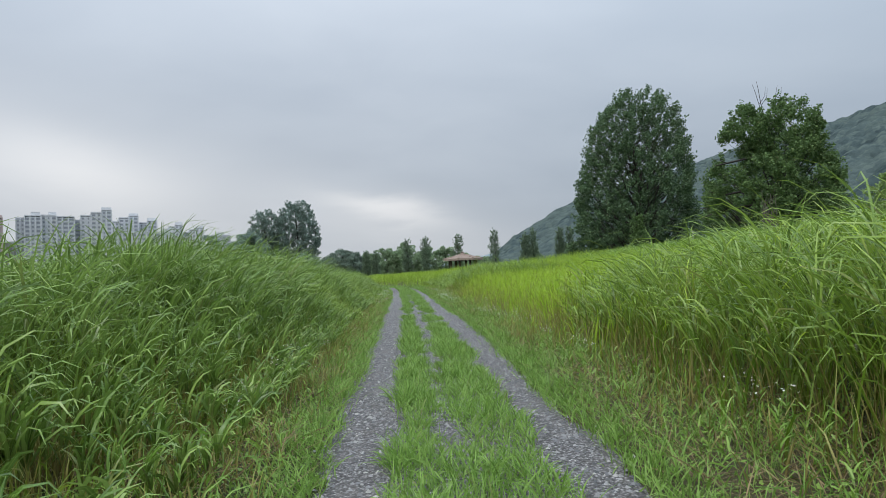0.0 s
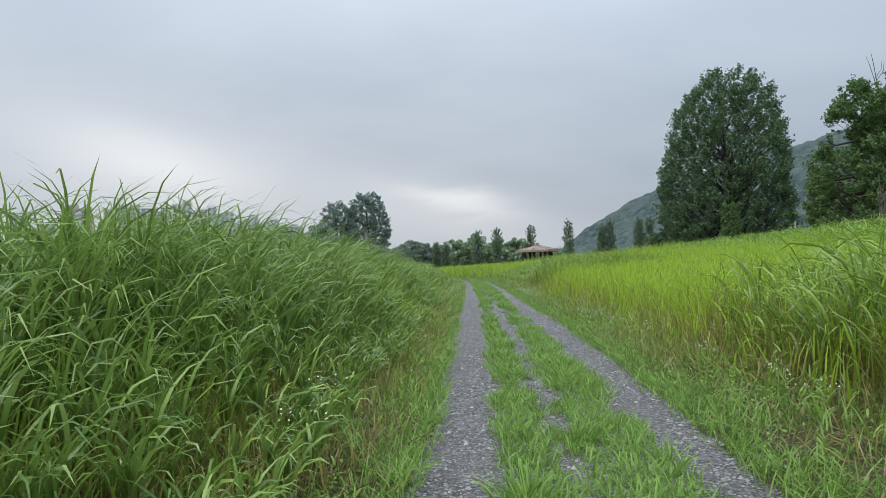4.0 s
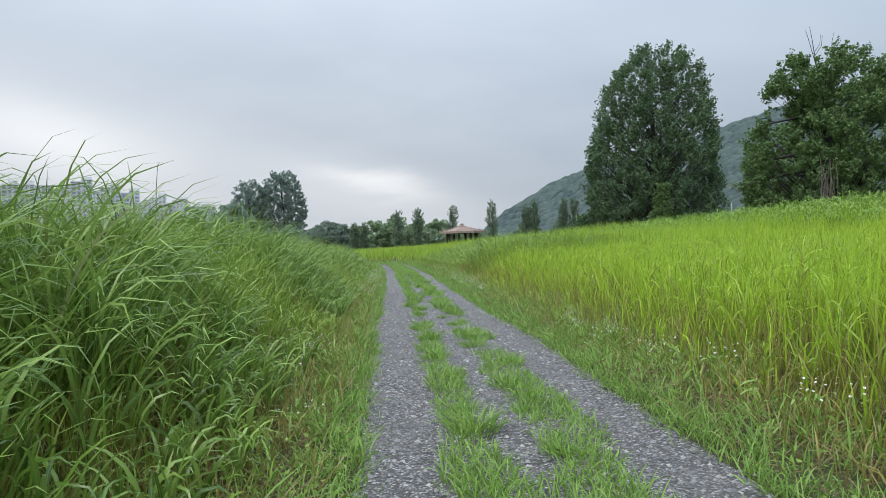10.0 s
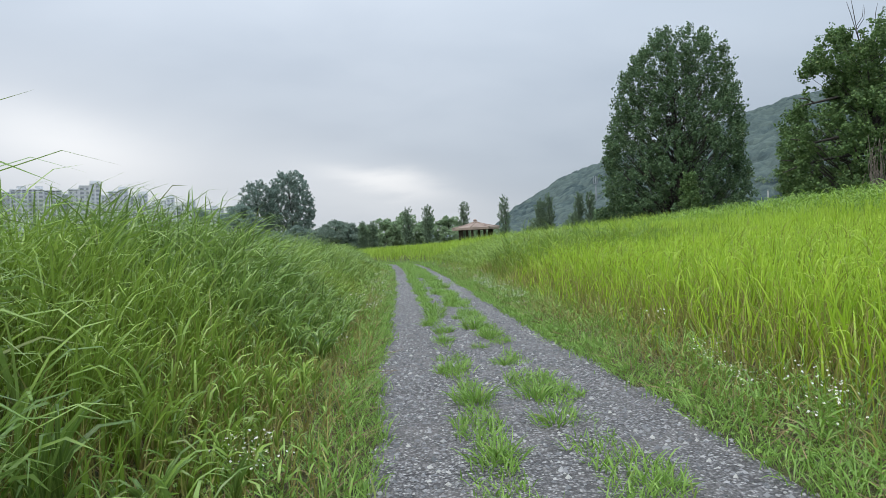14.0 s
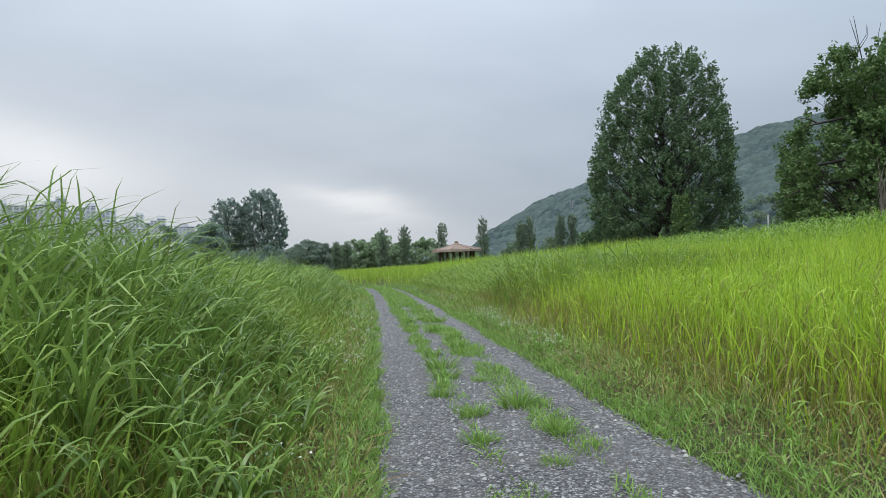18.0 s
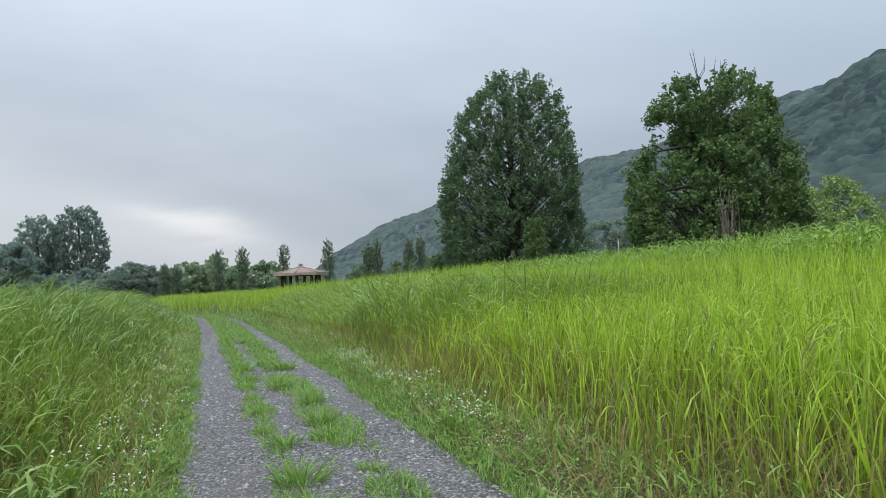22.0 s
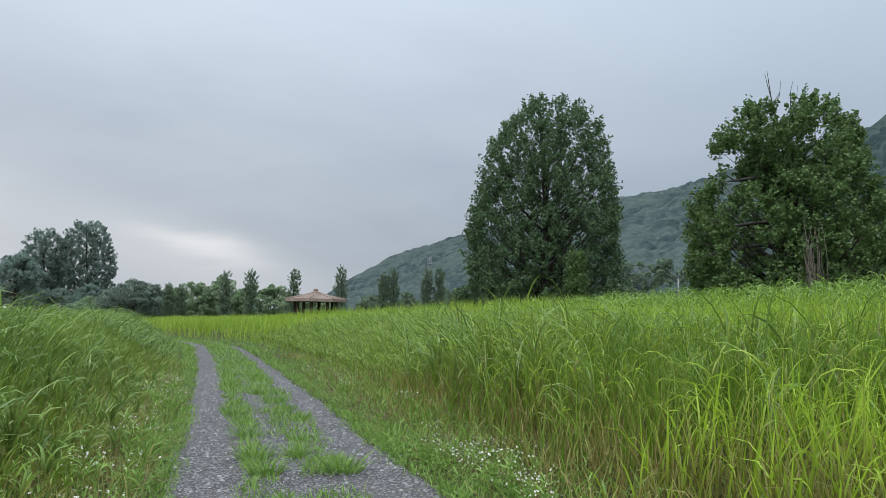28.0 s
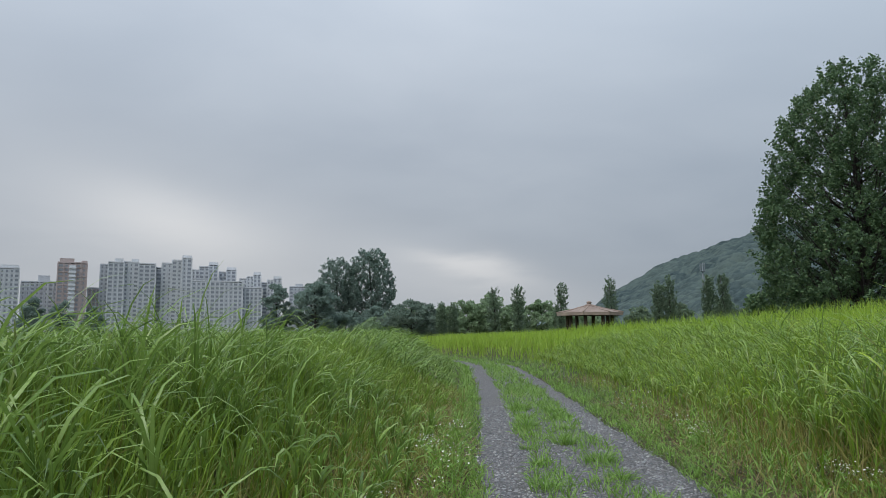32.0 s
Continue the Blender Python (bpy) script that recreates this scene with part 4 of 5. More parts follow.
bough_tree("cottonwood_tree", -74.3, 283.0, 0.0, 29.0, ((0.14, 3.0), (0.35, 5.4), (0.6, 6.0), (0.78, 5.2), (0.88, 3.6), (0.94, 1.8)), 90, 9, 30, 1.35, 0.5, MAT_FAR_HAZED,
           "slim far cottonwood in haze-tinted grey-green beside a larger one", 0.4, 0.1, 0.8, (0, 0), None, 6)
bough_tree("cottonwood_tree", -62.0, 286.0, 0.0, 32.5, ((0.12, 5.5), (0.25, 8.2), (0.45, 9.0), (0.62, 7.6), (0.78, 6.6), (0.88, 5.2), (0.95, 2.8)), 150, 9, 30, 1.4, 0.5, MAT_FAR_HAZED,
           "tall far cottonwood in haze-tinted grey-green with a domed crown", 0.5, 0.1, 0.8, (0, 0), None, 8)
poplars = ((-7.6, 127.4, 7.6, 1.0), (-4.3, 127.6, 7.8, 1.0), (1.5, 127.5, 7.8, 1.0), (8.2, 127.1, 8.5, 1.1), (-15.8, 133.7, 5.8, 0.8), (-14.0, 133.9, 5.6, 0.7),
           (12.5, 116.5, 6.8, 0.7), (13.8, 116.3, 7.5, 0.8), (18.0, 115.5, 7.6, 0.65), (19.6, 115.2, 7.7, 0.75), (19.4, 73.3, 5.4, 0.7))
# poplars farther off take the leaf colour with haze tinted in
for px, py, ph, pr in poplars:
    tagged(bough_tree("poplar_tree", px, py, ground_at(px, py), ph, tuple((f, r * pr) for f, r in ((0.08, 0.45), (0.3, 0.62), (0.55, 0.6), (0.75, 0.5), (0.9, 0.24))), 62, 5, 18, 0.4, 0.16, MAT_PLANE_WARM if py < 80 else MAT_POPLAR_HAZED,
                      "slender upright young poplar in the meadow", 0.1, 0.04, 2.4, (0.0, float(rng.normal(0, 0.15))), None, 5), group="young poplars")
tree("acacia_tree", -21.4, 141.0, 0.0, 6.4, shaped(((0.02, 0.8), (0.3, 1.0), (0.5, 0.95), (0.68, 0.75), (0.82, 0.5), (0.93, 0.2)), 5.4), 230, 60, 0.75, 0.36, MAT_DARKTREE_HAZED, "low spreading dark-green acacia tree", 0.3, 0.6, 0.35)
for bx, by, bw, bh, bmat in ((-13.0, 147.5, 3.0, 6.6, MAT_BELT_HAZED), (-9.0, 147.0, 3.2, 7.3, MAT_BELT_HAZED), (-4.6, 148.0, 2.8, 6.2, MAT_BELT_HAZED), (-0.8, 147.6, 2.8, 6.3, MAT_BELT_HAZED),
                             (-17.0, 149.0, 2.6, 5.4, MAT_BELT_HAZED), (3.4, 150.0, 2.6, 4.6, MAT_BELT_HAZED), (-28.0, 153.0, 4.0, 4.2, MAT_BELT_HAZED), (-24.0, 152.0, 3.6, 5.2, MAT_BELT_HAZED), (-18.5, 153.0, 3.6, 4.0, MAT_BELT_HAZED), (-14.5, 152.5, 3.2, 3.6, MAT_BELT_HAZED), (7.0, 150.0, 2.4, 4.0, MAT_BELT_HAZED)):
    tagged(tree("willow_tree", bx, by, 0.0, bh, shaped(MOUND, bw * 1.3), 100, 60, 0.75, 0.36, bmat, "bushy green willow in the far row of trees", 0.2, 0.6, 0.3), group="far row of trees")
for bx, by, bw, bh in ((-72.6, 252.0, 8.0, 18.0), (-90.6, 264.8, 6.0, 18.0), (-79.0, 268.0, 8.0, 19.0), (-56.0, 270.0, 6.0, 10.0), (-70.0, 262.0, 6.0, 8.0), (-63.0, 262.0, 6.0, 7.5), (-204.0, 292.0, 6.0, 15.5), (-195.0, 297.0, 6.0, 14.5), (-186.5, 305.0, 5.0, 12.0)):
    tagged(tree("broadleaf_tree", bx, by, 0.0, bh, shaped(MOUND, bw * 0.85), 70, 90, 1.7, 0.8, MAT_FAR_HAZED, "rounded broadleaf tree in haze-tinted grey-green far across the field", 0.4, 0.8, 0.3), group="far trees")
tree("shrub", 16.2, 90.2, ground_at(16.2, 90.2), 4.2, shaped(MOUND, 1.6), 20, 90, 0.7, 0.3, MAT_PLANE_HAZED, "dark-green shrub at the foot of the plane tree", 0.12, 0.6, 0.3, category="shrub")
for bx, by, bw, bh in ((58.0, 83.0, 5.0, 10.5), (66.0, 76.0, 6.0, 12.5), (72.0, 66.0, 6.0, 12.0), (51.5, 82.0, 4.5, 9.8)):
    tagged(tree("willow_tree", bx, by, 0.6, bh, shaped(MOUND, bw), 120, 110, 1.1, 0.3, MAT_WILLOW, "bushy yellow-green willow behind the ridge", 0.25, 0.7, 0.3), group="willows behind the ridge")

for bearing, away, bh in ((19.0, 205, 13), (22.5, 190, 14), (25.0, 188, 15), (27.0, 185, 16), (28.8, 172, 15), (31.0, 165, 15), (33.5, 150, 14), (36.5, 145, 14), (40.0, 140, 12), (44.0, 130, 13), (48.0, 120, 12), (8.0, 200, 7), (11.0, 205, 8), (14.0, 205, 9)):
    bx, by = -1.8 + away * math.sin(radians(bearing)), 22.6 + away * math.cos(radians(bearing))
    tagged(tree("broadleaf_tree", bx, by, 0.0, bh, shaped(MOUND, bh * 0.48), 60, 75, 1.3, 0.6, MAT_FOOT_HAZED, "rounded tree in haze-tinted green at the foot of the hill", 0.3, 0.6, 0.3), group="trees at the hill foot")

# ---- hills ----
HILL_BEARING = (3.5, 6.0, 9.6, 14.3, 27.4, 41.7, 47.5, 58.0)
HILL_DISTANCE = (430, 420, 400, 380, 340, 320, 310, 300)
HILL_CREST = (2, 16, 28.5, 39, 50.5, 66, 68, 62)


def domes(x, y, cell, seed):
    """Rounded tree tops side by side: the height of the nearest one, 0 to 1."""
    best = np.zeros_like(x)
    cx, cy = np.floor(x / cell), np.floor(y / cell)
    for i in (-1, 0, 1):
        for j in (-1, 0, 1):
            gx, gy = cx + i, cy + j
            r1 = np.modf(np.sin(gx * 127.1 + gy * 311.7 + seed) * 43758.5453)[0]
            r2 = np.modf(np.sin(gx * 269.5 + gy * 183.3 + seed) * 24634.6345)[0]
            r3 = np.abs(np.modf(np.sin(gx * 113.5 + gy * 271.9 + seed) * 13758.5453)[0])
            d2 = ((x - (gx + 0.5 + 0.45 * r1) * cell) ** 2 + (y - (gy + 0.5 + 0.45 * r2) * cell) ** 2) / (cell * (0.6 + 0.3 * r3)) ** 2
            best = np.maximum(best, np.sqrt(np.clip(1 - d2, 0, 1)) * (0.6 + 0.5 * r3))
    return best


def hill(name, bearings, distances, crests, front, material, label, step, rows, canopy):
    """A wooded ridge: a rounded slope up to the crest line, covered with tree tops."""
    b = np.arange(bearings[0], bearings[-1], step)
    v = np.concatenate([np.linspace(0, 1.02, rows), np.linspace(1.04, 1.5, 10)])
    B, V = np.meshgrid(b, v)
    D = np.interp(B, bearings, distances) + front * (V - 1)
    rise = np.where(V <= 1, np.sin(np.clip(V, 0, 1) * np.pi / 2) ** 1.25, 1 - np.clip(V - 1.03, 0, 1) * 1.2)
    X, Y = -1.8 + D * np.sin(np.radians(B)), 22.6 + D * np.cos(np.radians(B))
    cover = canopy * domes(X, Y, canopy * 1.5, 1.0) + canopy * 0.3 * domes(X, Y, canopy * 0.7, 5.0) + canopy * 0.7 * wave(X, Y, 40.0)
    Z = np.interp(B, bearings, crests) * rise + cover * np.clip(V * 6, 0, 1) * np.clip((1.5 - V) * 3, 0, 1)
    n, m = len(b), len(v)
    idx = np.arange(n * m).reshape(m, n)
    quads = np.stack([idx[:-1, :-1], idx[:-1, 1:], idx[1:, 1:], idx[1:, :-1]], -1).reshape(-1, 4)
    ob = part(name, mesh_from(name, np.stack([X, Y, Z], -1).reshape(-1, 3), quads, material))
    return tagged(ob, label, "hill", kind="structure")


def woods_material(name, a, b, c, crown):
    """Wooded slopes: rounded crowns side by side, each its own green, in stands."""
    m = Nodes(name)
    at = m.where(True)
    cells = m.n.new("ShaderNodeTexVoronoi")
    cells.inputs["Scale"].default_value = crown
    m.l.new(at, cells.inputs["Vector"])
    own = m.node("ShaderNodeSeparateColor", 0, Color=cells.outputs["Color"])
    leaves = m.noise(crown * 1.6, 5.0, at, 0.7)
    stands = m.noise(crown * 0.12, 3.0, at)
    tone = m.math("ADD", m.math("MULTIPLY", own, 0.3), m.math("MULTIPLY", leaves, 0.7))
    col = m.ramp(tone, (0.3, a), (0.5, b), (0.72, c))
    col = m.mix(m.ramp(stands, (0.42, (0, 0, 0)), (0.62, (0.5, 0.5, 0.5))), col, c)
    height = m.math("ADD", m.math("MULTIPLY", cells.outputs["Distance"], -1.0), m.math("MULTIPLY", leaves, 0.5))
    return m.done(m.principled(col, 0.95, 0.0, m.bump(height, 0.6, 0.8), 0.05))


# Haze is mixed into the woods colours, bluer and paler on farther ridges.
MAT_HILL_HAZED = woods_material("hill_woods_hazed", (0.038, 0.056, 0.06), (0.064, 0.09, 0.09), (0.104, 0.136, 0.122), 0.4)
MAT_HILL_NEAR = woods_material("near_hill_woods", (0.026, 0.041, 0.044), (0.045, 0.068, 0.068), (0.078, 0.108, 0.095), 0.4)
MAT_HILL_FAR_HAZED = woods_material("far_hill_woods_hazed", (0.21, 0.265, 0.295), (0.235, 0.295, 0.325), (0.27, 0.33, 0.35), 0.2)
hill("wooded_hill", HILL_BEARING, HILL_DISTANCE, HILL_CREST, 190, MAT_HILL_HAZED, "wooded spur tinted misty grey-green, sloping down to the fields", 0.19, 130, 3.9)
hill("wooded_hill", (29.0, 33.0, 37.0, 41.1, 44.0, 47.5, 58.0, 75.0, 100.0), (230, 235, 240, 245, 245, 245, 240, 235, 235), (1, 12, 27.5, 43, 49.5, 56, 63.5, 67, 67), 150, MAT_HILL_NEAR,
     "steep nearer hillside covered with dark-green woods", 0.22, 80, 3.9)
hill("wooded_hill", (-4, 0, 4, 9, 16), (900, 900, 900, 880, 860), (2, 6, 16, 28, 40), 200, MAT_HILL_FAR_HAZED, "far hill tinted pale for haze", 0.25, 40, 6.0)

# ---- apartment blocks ----
# Distance haze is tinted in: grey and pale walls bluish, panes pale.
MAT_WALL_GREY = surface("painted_concrete_grey", (0.54, 0.57, 0.61), (0.60, 0.63, 0.67), 0.1, 0.85, 0.1, 1.0)
MAT_WALL_PALE = surface("painted_concrete_pale", (0.66, 0.68, 0.71), (0.72, 0.74, 0.76), 0.1, 0.85, 0.1, 1.0)
MAT_WALL_PINK = surface("painted_concrete_pink", (0.49, 0.41, 0.395), (0.55, 0.465, 0.45), 0.1, 0.85, 0.1, 1.0)
MAT_PANE = surface("window_glass_hazed", (0.27, 0.295, 0.33), (0.34, 0.365, 0.40), 0.3, 0.35, 0.05, 2.0)
FLOOR = 2.85
window_bm = box(bmesh.new(), -0.5, 0.5, -0.12, 0.0, -0.5, 0.5)
WINDOW_MESH = bpy.data.meshes.new("window")
window_bm.to_mesh(WINDOW_MESH)
window_bm.free()
WINDOW_MESH.materials.append(MAT_PANE)


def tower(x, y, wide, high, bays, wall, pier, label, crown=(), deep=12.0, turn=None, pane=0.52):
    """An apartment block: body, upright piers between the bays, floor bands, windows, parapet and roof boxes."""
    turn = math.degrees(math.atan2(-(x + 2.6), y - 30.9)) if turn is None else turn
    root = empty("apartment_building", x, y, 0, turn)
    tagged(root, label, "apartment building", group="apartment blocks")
    part("body", box(bmesh.new(), -wide / 2, wide / 2, 0, deep, 0, high), wall, root)
    bay = wide / bays
    for i in range(bays + 1):
        cx = -wide / 2 + i * bay
        part("pier", box(bmesh.new(), cx - 0.35, cx + 0.35, -0.5, 0.002, 0, high + 0.4), pier, root)
    floors = int(high / FLOOR)
    shares = rng.choice((0.55, 0.8, 1.0, 1.3), bays)
    for k in range(floors):
        zc = high - (k + 0.55) * FLOOR
        if zc < 6:
            break
        part("floor_band", box(bmesh.new(), -wide / 2 + 0.36, wide / 2 - 0.36, -0.22, 0.0, zc - FLOOR * 0.5, zc - FLOOR * 0.5 + 0.3), pier, root)
        for i in range(bays):
            w = new("window", WINDOW_MESH)
            w.parent = root
            w.location, w.scale = (-wide / 2 + (i + 0.5) * bay, 0.0, zc + 0.2), (bay * pane * shares[i], 1, 1.4)
    part("parapet", box(bmesh.new(), -wide / 2 - 0.2, wide / 2 + 0.2, -0.3, deep + 0.2, high + 0.402, high + 1.2), pier, root)
    for a, b, up in crown:
        part("roof_box", box(bmesh.new(), a * wide, b * wide, 1.0, deep - 2, high + 1.202, high + 1.2 + up), pier, root)
    return root


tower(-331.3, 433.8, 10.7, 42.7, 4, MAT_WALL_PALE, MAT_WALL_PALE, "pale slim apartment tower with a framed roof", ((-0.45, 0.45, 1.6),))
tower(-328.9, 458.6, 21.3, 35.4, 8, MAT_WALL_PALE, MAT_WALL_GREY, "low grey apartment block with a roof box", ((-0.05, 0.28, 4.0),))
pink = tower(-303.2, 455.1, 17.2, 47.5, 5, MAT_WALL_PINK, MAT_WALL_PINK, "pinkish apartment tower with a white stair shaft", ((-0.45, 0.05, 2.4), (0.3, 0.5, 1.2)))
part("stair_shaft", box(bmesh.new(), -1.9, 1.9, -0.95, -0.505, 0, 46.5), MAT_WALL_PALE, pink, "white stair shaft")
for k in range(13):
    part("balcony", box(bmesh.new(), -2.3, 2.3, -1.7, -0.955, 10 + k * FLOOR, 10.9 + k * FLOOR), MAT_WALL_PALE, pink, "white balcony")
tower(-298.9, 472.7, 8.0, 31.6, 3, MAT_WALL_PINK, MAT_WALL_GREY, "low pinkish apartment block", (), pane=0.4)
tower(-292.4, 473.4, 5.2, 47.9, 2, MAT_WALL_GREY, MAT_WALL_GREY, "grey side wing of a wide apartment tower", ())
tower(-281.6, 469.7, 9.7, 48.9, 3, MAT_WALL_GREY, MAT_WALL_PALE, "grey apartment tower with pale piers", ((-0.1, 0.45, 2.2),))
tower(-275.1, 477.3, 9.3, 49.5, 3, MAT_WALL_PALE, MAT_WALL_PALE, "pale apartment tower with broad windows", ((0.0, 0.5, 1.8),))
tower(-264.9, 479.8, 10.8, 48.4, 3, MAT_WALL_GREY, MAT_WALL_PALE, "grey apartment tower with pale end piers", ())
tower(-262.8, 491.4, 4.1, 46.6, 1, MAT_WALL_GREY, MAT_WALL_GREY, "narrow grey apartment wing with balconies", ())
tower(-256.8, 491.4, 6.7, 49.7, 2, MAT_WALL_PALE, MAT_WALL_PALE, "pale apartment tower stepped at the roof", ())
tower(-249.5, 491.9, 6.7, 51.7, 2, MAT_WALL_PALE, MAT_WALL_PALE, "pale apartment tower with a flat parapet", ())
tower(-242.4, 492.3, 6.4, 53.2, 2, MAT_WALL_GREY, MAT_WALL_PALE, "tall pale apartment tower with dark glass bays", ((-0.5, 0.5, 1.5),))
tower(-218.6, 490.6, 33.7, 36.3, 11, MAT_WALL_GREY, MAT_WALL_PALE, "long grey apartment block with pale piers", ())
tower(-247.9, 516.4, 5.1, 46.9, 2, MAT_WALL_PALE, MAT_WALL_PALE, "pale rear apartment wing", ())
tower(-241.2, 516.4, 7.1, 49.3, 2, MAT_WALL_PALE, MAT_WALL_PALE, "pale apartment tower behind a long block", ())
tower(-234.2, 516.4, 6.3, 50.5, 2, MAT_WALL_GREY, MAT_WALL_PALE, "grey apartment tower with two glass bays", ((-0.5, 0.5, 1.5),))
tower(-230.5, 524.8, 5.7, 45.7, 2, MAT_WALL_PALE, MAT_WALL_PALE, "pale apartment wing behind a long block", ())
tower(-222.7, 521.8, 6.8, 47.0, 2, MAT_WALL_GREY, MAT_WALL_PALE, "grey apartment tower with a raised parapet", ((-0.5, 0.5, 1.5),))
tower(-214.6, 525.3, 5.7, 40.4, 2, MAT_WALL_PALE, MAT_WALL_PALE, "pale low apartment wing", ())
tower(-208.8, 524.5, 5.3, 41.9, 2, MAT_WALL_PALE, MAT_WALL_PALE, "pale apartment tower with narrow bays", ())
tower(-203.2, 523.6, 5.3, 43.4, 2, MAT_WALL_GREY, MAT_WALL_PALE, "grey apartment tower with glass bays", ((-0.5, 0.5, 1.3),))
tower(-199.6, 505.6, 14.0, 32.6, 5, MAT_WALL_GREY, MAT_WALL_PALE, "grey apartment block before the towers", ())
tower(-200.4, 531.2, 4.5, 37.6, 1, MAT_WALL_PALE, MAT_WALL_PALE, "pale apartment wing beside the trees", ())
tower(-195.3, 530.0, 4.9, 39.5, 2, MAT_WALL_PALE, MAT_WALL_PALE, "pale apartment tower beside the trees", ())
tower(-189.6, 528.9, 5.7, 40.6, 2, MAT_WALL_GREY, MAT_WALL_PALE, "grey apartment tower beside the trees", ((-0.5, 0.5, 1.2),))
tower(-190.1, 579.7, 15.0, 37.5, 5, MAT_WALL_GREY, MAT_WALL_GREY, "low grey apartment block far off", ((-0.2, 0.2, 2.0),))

# ---- pavilion ----
MAT_SHINGLE = surface("weathered_shingle", (0.28, 0.215, 0.18), (0.38, 0.295, 0.245), 2.5, 0.85, 0.5, 16.0, distance=0.02)
MAT_TIMBER = surface("dark_timber", (0.07, 0.05, 0.04), (0.12, 0.085, 0.065), 3.0, 0.8, 0.3, 20.0)


def ring_faces(bm, a, b):
    n = len(a)
    for k in range(n):
        bm.faces.new((a[k], a[(k + 1) % n], b[(k + 1) % n], b[k]))


def pavilion(x, y, z, turn):
    root = empty("pavilion", x, y, z, turn)
    tagged(root, "small octagonal wooden pavilion with a reddish shingle roof", "pavilion")
    sides, eave, drop = 8, 2.18, 1.95
    corner = [(math.cos(2 * math.pi * (k + 0.5) / sides), math.sin(2 * math.pi * (k + 0.5) / sides)) for k in range(sides)]
    steps = 6
    for i in range(steps):
        f0, f1 = i / steps, (i + 1) / steps
        r0, r1 = eave * (1 - f0) + 0.12, eave * (1 - f1) + 0.12
        h0, h1 = drop + 0.52 * f0 ** 1.1 + 0.02, drop + 0.52 * f1 ** 1.1
        bm = bmesh.new()
        lower = [bm.verts.new((c * r0, s * r0, h0 - 0.0)) for c, s in corner]
        upper = [bm.verts.new((c * r1, s * r1, h1)) for c, s in corner]
        under = [bm.verts.new((c * r0, s * r0, h0 - (0.22 if i == 0 else 0.09))) for c, s in corner]
        inner = [bm.verts.new((c * r1, s * r1, h1 - 0.1)) for c, s in corner]
        ring_faces(bm, under, lower)
        ring_faces(bm, lower, upper)
        ring_faces(bm, upper, inner)
        ring_faces(bm, inner, under)
        part("shingle_course", bm, MAT_SHINGLE, root)
    for c, s in corner:
        bm = bmesh.new()
        tube(bm, [(c * (eave + 0.16), s * (eave + 0.16), drop + 0.03), (c * eave * 0.5, s * eave * 0.5, drop + 0.28), (c * 0.15, s * 0.15, drop + 0.55)], [0.05, 0.045, 0.04], 6)
        part("hip_ridge", bm, MAT_SHINGLE, root)
    bm = bmesh.new()
    tube(bm, [(0, 0, drop + 0.46), (0, 0, drop + 0.58), (0, 0, drop + 0.6), (0, 0, drop + 0.68), (0, 0, drop + 0.69), (0, 0, drop + 0.77), (0, 0, drop + 0.82)], [0.3, 0.28, 0.16, 0.15, 0.2, 0.17, 0.04], 8)
    part("finial", bm, MAT_SHINGLE, root)
    for k, (c, s) in enumerate(corner):
        bm = bmesh.new()
        tube(bm, [(c * 1.55, s * 1.55, 0), (c * 1.55, s * 1.55, drop - 0.02)], [0.13, 0.12], 10)
        part("post", bm, MAT_TIMBER, root)
        c2, s2 = corner[(k + 1) % sides]
        bm = bmesh.new()
        tube(bm, [(c * 1.55, s * 1.55, drop - 0.1), (c2 * 1.55, s2 * 1.55, drop - 0.1)], [0.09, 0.09], 6)
        part("ring_beam", bm, MAT_TIMBER, root)
        bm = bmesh.new()
        tube(bm, [(c * 0.2, s * 0.2, drop + 0.45), (c * eave, s * eave, drop - 0.03)], [0.05, 0.05], 6)
        part("rafter", bm, MAT_TIMBER, root)
    part("floor_deck", tube(bmesh.new(), [(0, 0, 0.0), (0, 0, 0.3)], [1.9, 1.9], 8), MAT_TIMBER, root)
    return root


pavilion(1.5, 80.5, 0.62, 8)

# ---- marker posts and the mast on the hill ----
MAT_POST = surface("weathered_grey_post", (0.3, 0.31, 0.3), (0.42, 0.43, 0.41), 6.0, 0.7, 0.2, 30.0)
MAT_GALVANISED = surface("galvanised_steel", (0.2, 0.23, 0.25), (0.27, 0.3, 0.32), 1.5, 0.55, 0.1, 12.0)


def marker_post(x, y, tall, r):
    root = empty("marker_post", x, y, ground_at(x, y))
    tagged(root, "thin pale-grey marker post standing in the tall grass", "post", "marker posts")
    part("shaft", tube(bmesh.new(), [(0, 0, -0.1), (0, 0, tall * 0.5), (0.02, 0, tall - 0.06)], [r, r, r * 0.96], 10), MAT_POST, root)
    part("cap", tube(bmesh.new(), [(0.02, 0, tall - 0.062), (0.02, 0, tall - 0.02), (0.02, 0, tall)], [r * 1.25, r * 1.25, r * 0.6], 10), MAT_POST, root)
    return root


marker_post(21.9, 64.3, 2.3, 0.05)
marker_post(-18.1, 88.8, 1.7, 0.07)


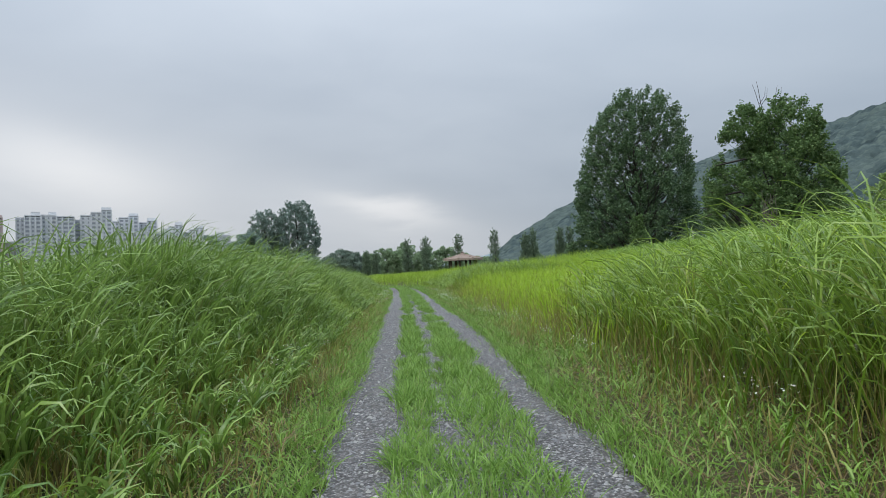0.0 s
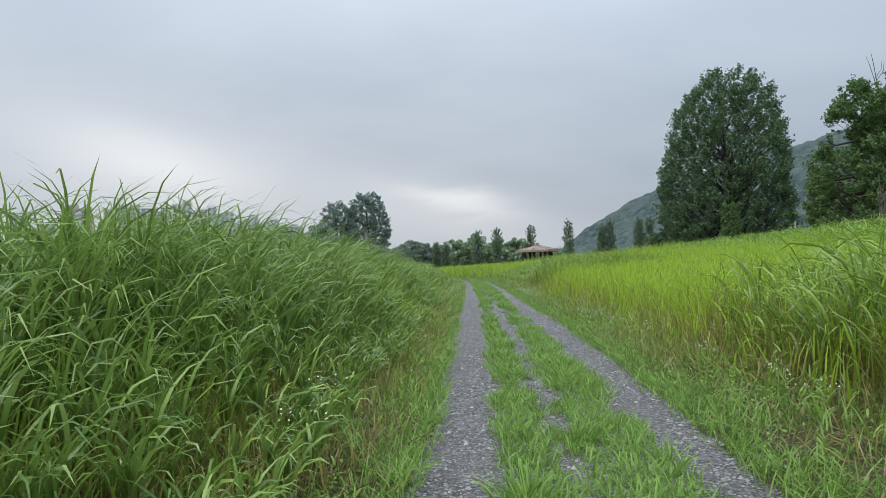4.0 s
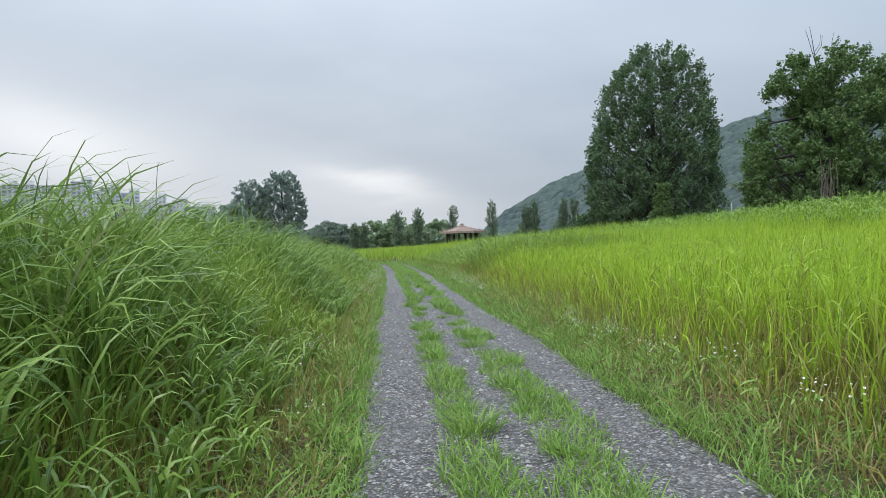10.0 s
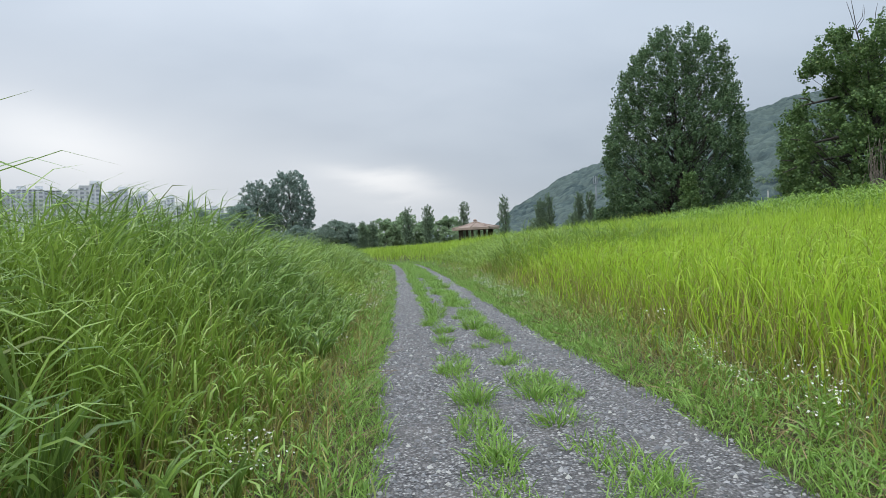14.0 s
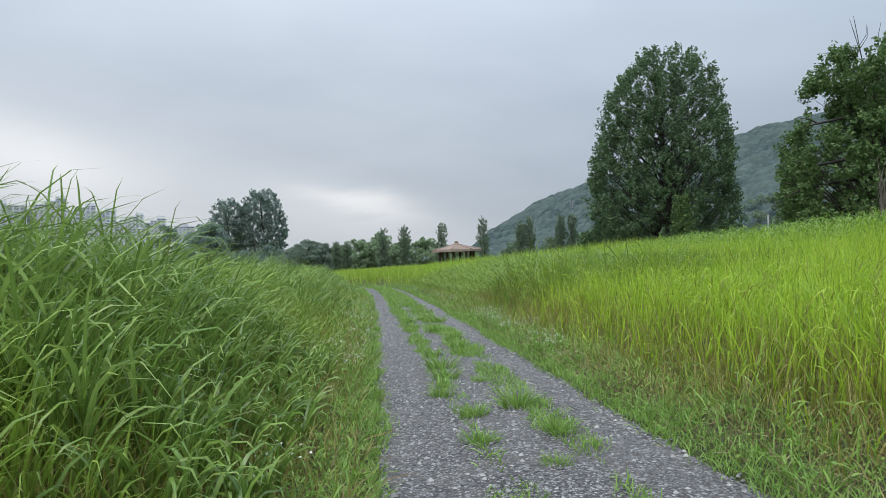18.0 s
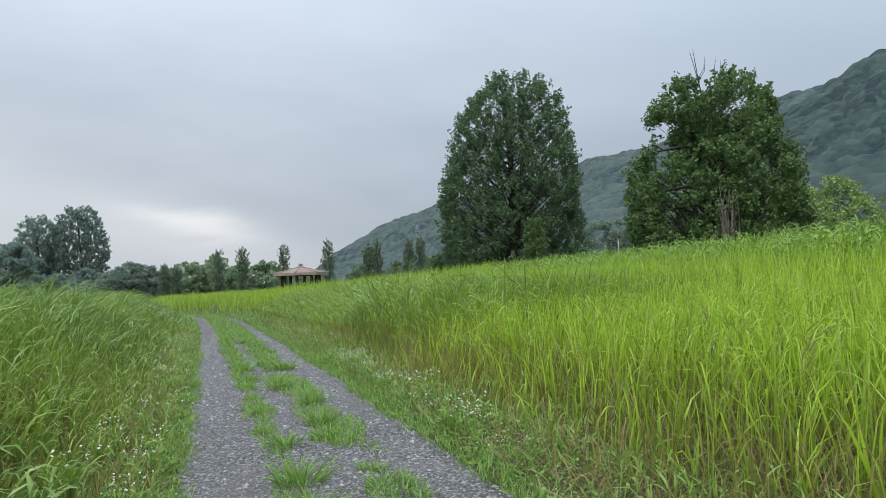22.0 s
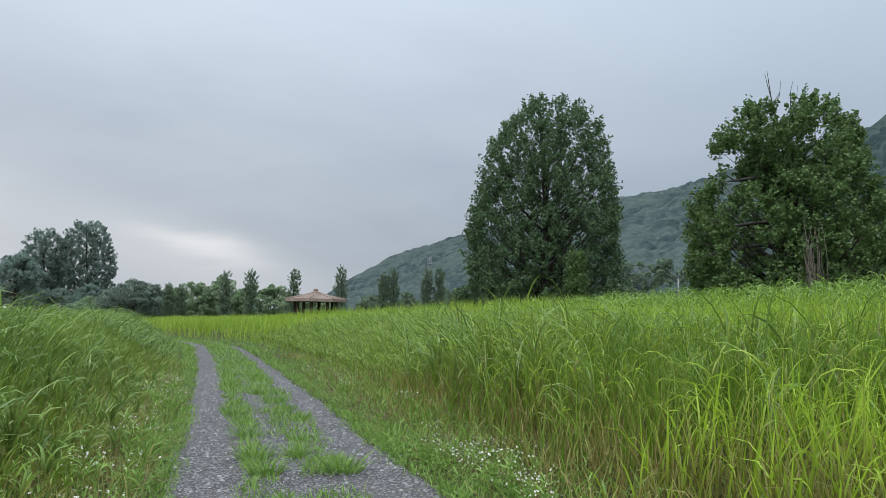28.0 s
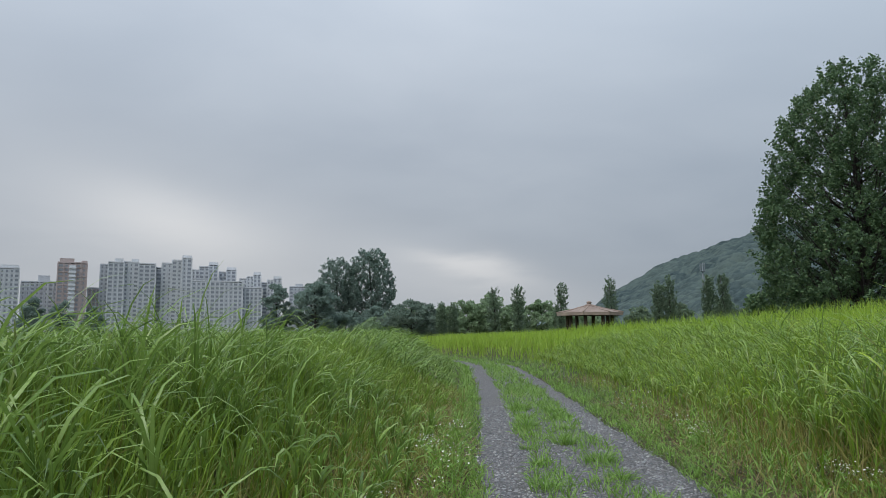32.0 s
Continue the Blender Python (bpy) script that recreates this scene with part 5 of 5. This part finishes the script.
def mast(x, y, z, tall):
    """A steel monopole with a round platform and aerial panels near its top."""
    root = empty("radio_mast", x, y, z)
    tagged(root, "slim grey steel radio mast on the wooded slope", "radio mast")
    part("pole", tube(bmesh.new(), [(0, 0, -3), (0, 0, tall * 0.6), (0, 0, tall)], [0.4, 0.28, 0.16], 12), MAT_GALVANISED, root)
    part("platform", tube(bmesh.new(), [(0, 0, tall - 2.6), (0, 0, tall - 2.5), (0, 0, tall - 2.3)], [0.7, 0.85, 0.85], 12), MAT_GALVANISED, root)
    for k in range(3):
        a = 2.1 * k + 0.4
        c, s = 0.72 * math.cos(a), 0.72 * math.sin(a)
        part("aerial_panel", box(bmesh.new(), c - 0.15, c + 0.15, s - 0.1, s + 0.1, tall - 2.298, tall + 0.1, 0.05), MAT_GALVANISED, root, "grey aerial panel")
    return root


mast(51.6, 257.8, 6.0, 16.0)

# ---- flowering weeds and grass tufts by the track ----
def flower_mesh():
    bm = bmesh.new()
    for k in range(9):
        a = 2 * math.pi * k / 9
        c, s = math.cos(a), math.sin(a)
        pts = ((0.004, 0.0, 0.001), (0.009, 0.0045, 0.003), (0.0155, 0.003, 0.004), (0.0155, -0.003, 0.004), (0.009, -0.0045, 0.003))
        bm.faces.new([bm.verts.new((x * c - y * s, x * s + y * c, z)) for x, y, z in pts])
    eye = [bm.verts.new((0.0055 * math.cos(k * math.pi / 3), 0.0055 * math.sin(k * math.pi / 3), 0.004)) for k in range(6)]
    tip = bm.verts.new((0, 0, 0.007))
    for k in range(6):
        bm.faces.new((eye[k], eye[(k + 1) % 6], tip)).material_index = 1
    me = bpy.data.meshes.new("flower")
    bm.to_mesh(me)
    bm.free()
    me.materials.append(MAT_PETAL)
    me.materials.append(MAT_FLOWER_EYE)
    return me


FLOWER = flower_mesh()


def fleabane(tall, heads):
    """A clump of daisy fleabane: thin leafy stems with small white flowers on top."""
    root = empty("fleabane", 0, 0, -50)
    tagged(root, "leafy clump of white daisy fleabane beside the track", "wildflower", "white wildflowers")
    n = 12
    a, r = rng.uniform(0, 6.28, n), rng.uniform(0.01, 0.1, n)
    base = np.stack([r * np.cos(a), r * np.sin(a), np.zeros(n)], -1)
    v, t, u = strips(base, tall * rng.uniform(0.75, 1.0, n), np.full(n, 0.005), a, rng.uniform(0.02, 0.2, n), rng.uniform(0, 0.25, n), 3)
    m = 36
    pick = rng.integers(0, n, m)
    up = rng.uniform(0.05, 0.8, m)
    v2, t2, u2 = strips(base[pick] * (1 + up[:, None]) + np.stack([0 * up, 0 * up, tall * up * 0.85], -1), rng.uniform(0.05, 0.1, m), np.full(m, 0.013), rng.uniform(0, 6.28, m),
                        rng.uniform(0.5, 1.2, m), rng.uniform(0.2, 0.9, m), 3)
    part("leafy_stem", mesh_from("leafy_stem", np.concatenate([v, v2]), np.concatenate([t, t2 + len(v)]), MAT_SHORT, np.concatenate([u, u2])), MAT_SHORT, root)
    for k in range(heads):
        f = new("flower", FLOWER)
        f.parent = root
        aa, rr = rng.uniform(0, 6.28), rng.uniform(0.02, 0.2)
        f.matrix_basis = pose(rr * math.cos(aa), rr * math.sin(aa), tall * rng.uniform(0.72, 1.05), rng.uniform(-40, 40), rng.uniform(-40, 40), rng.uniform(0, 360))
        f.scale = (0.42, 0.42, 0.42)
    return root


def grass_clump(tall, blades):
    a, r = rng.uniform(0, 6.28, blades), rng.uniform(0.0, 0.11, blades)
    base = np.stack([r * np.cos(a), r * np.sin(a), np.full(blades, -0.01)], -1)
    v, t, u = strips(base, tall * rng.uniform(0.6, 1.15, blades), rng.uniform(0.005, 0.009, blades), a + rng.normal(0, 0.5, blades), rng.uniform(0.1, 0.7, blades), rng.uniform(0.4, 1.7, blades), 4)
    ob = part("grass_clump", mesh_from("grass_clump", v, t, MAT_SHORT, u), MAT_SHORT)
    return tagged(ob, "bright green grass clump growing in the gravel", "grass clump", "grass clumps in the track")


def set_down(kinds, places, size=(0.8, 1.25)):
    """Copies of the given kinds at places along the track (offset from its middle, distance along it)."""
    for s, y in places:
        x = float(centre(y)) + s
        k = kinds[int(rng.integers(len(kinds)))]
        c = copy_thing(k, pose(x, y, ground_at(x, y), 0, 0, rng.uniform(0, 360)))
        f = rng.uniform(*size)
        c.scale = (f, f, f)
    for k in kinds:
        for o in (*k.children_recursive, k):
            bpy.data.objects.remove(o)


flower_places = []
for s0, s1, y0, y1, count in ((1.15, 1.5, 26.5, 34, 36), (1.3, 1.9, 33, 40, 12), (1.4, 1.9, 17, 23, 14), (1.6, 2.2, 6, 17, 10), (-1.65, -1.15, 26, 33, 22), (-1.65, -1.2, 33, 41, 16), (-1.8, -1.4, 13, 26, 14), (-2.0, -1.5, 7, 13, 8), (1.3, 1.8, 40, 48, 6)):
    flower_places += [(rng.uniform(s0, s1), rng.uniform(y0, y1)) for k in range(count)]
set_down([fleabane(0.2, 22), fleabane(0.26, 28), fleabane(0.34, 30)], flower_places)
clump_places = [(-0.36 + rng.normal(0, 0.06), y + rng.uniform(-0.25, 0.25)) for y in np.arange(22.9, 44, 0.95)]
clump_places += [(0.2 + rng.normal(0, 0.12), y + rng.uniform(-0.3, 0.3)) for y in np.arange(10, 44, 1.1)]
clump_places += [(-0.33 + rng.normal(0, 0.1), y + rng.uniform(-0.3, 0.3)) for y in np.arange(4, 21, 1.2)]
set_down([grass_clump(0.15, 110), grass_clump(0.19, 120), grass_clump(0.12, 90)], clump_places, (0.8, 1.5))
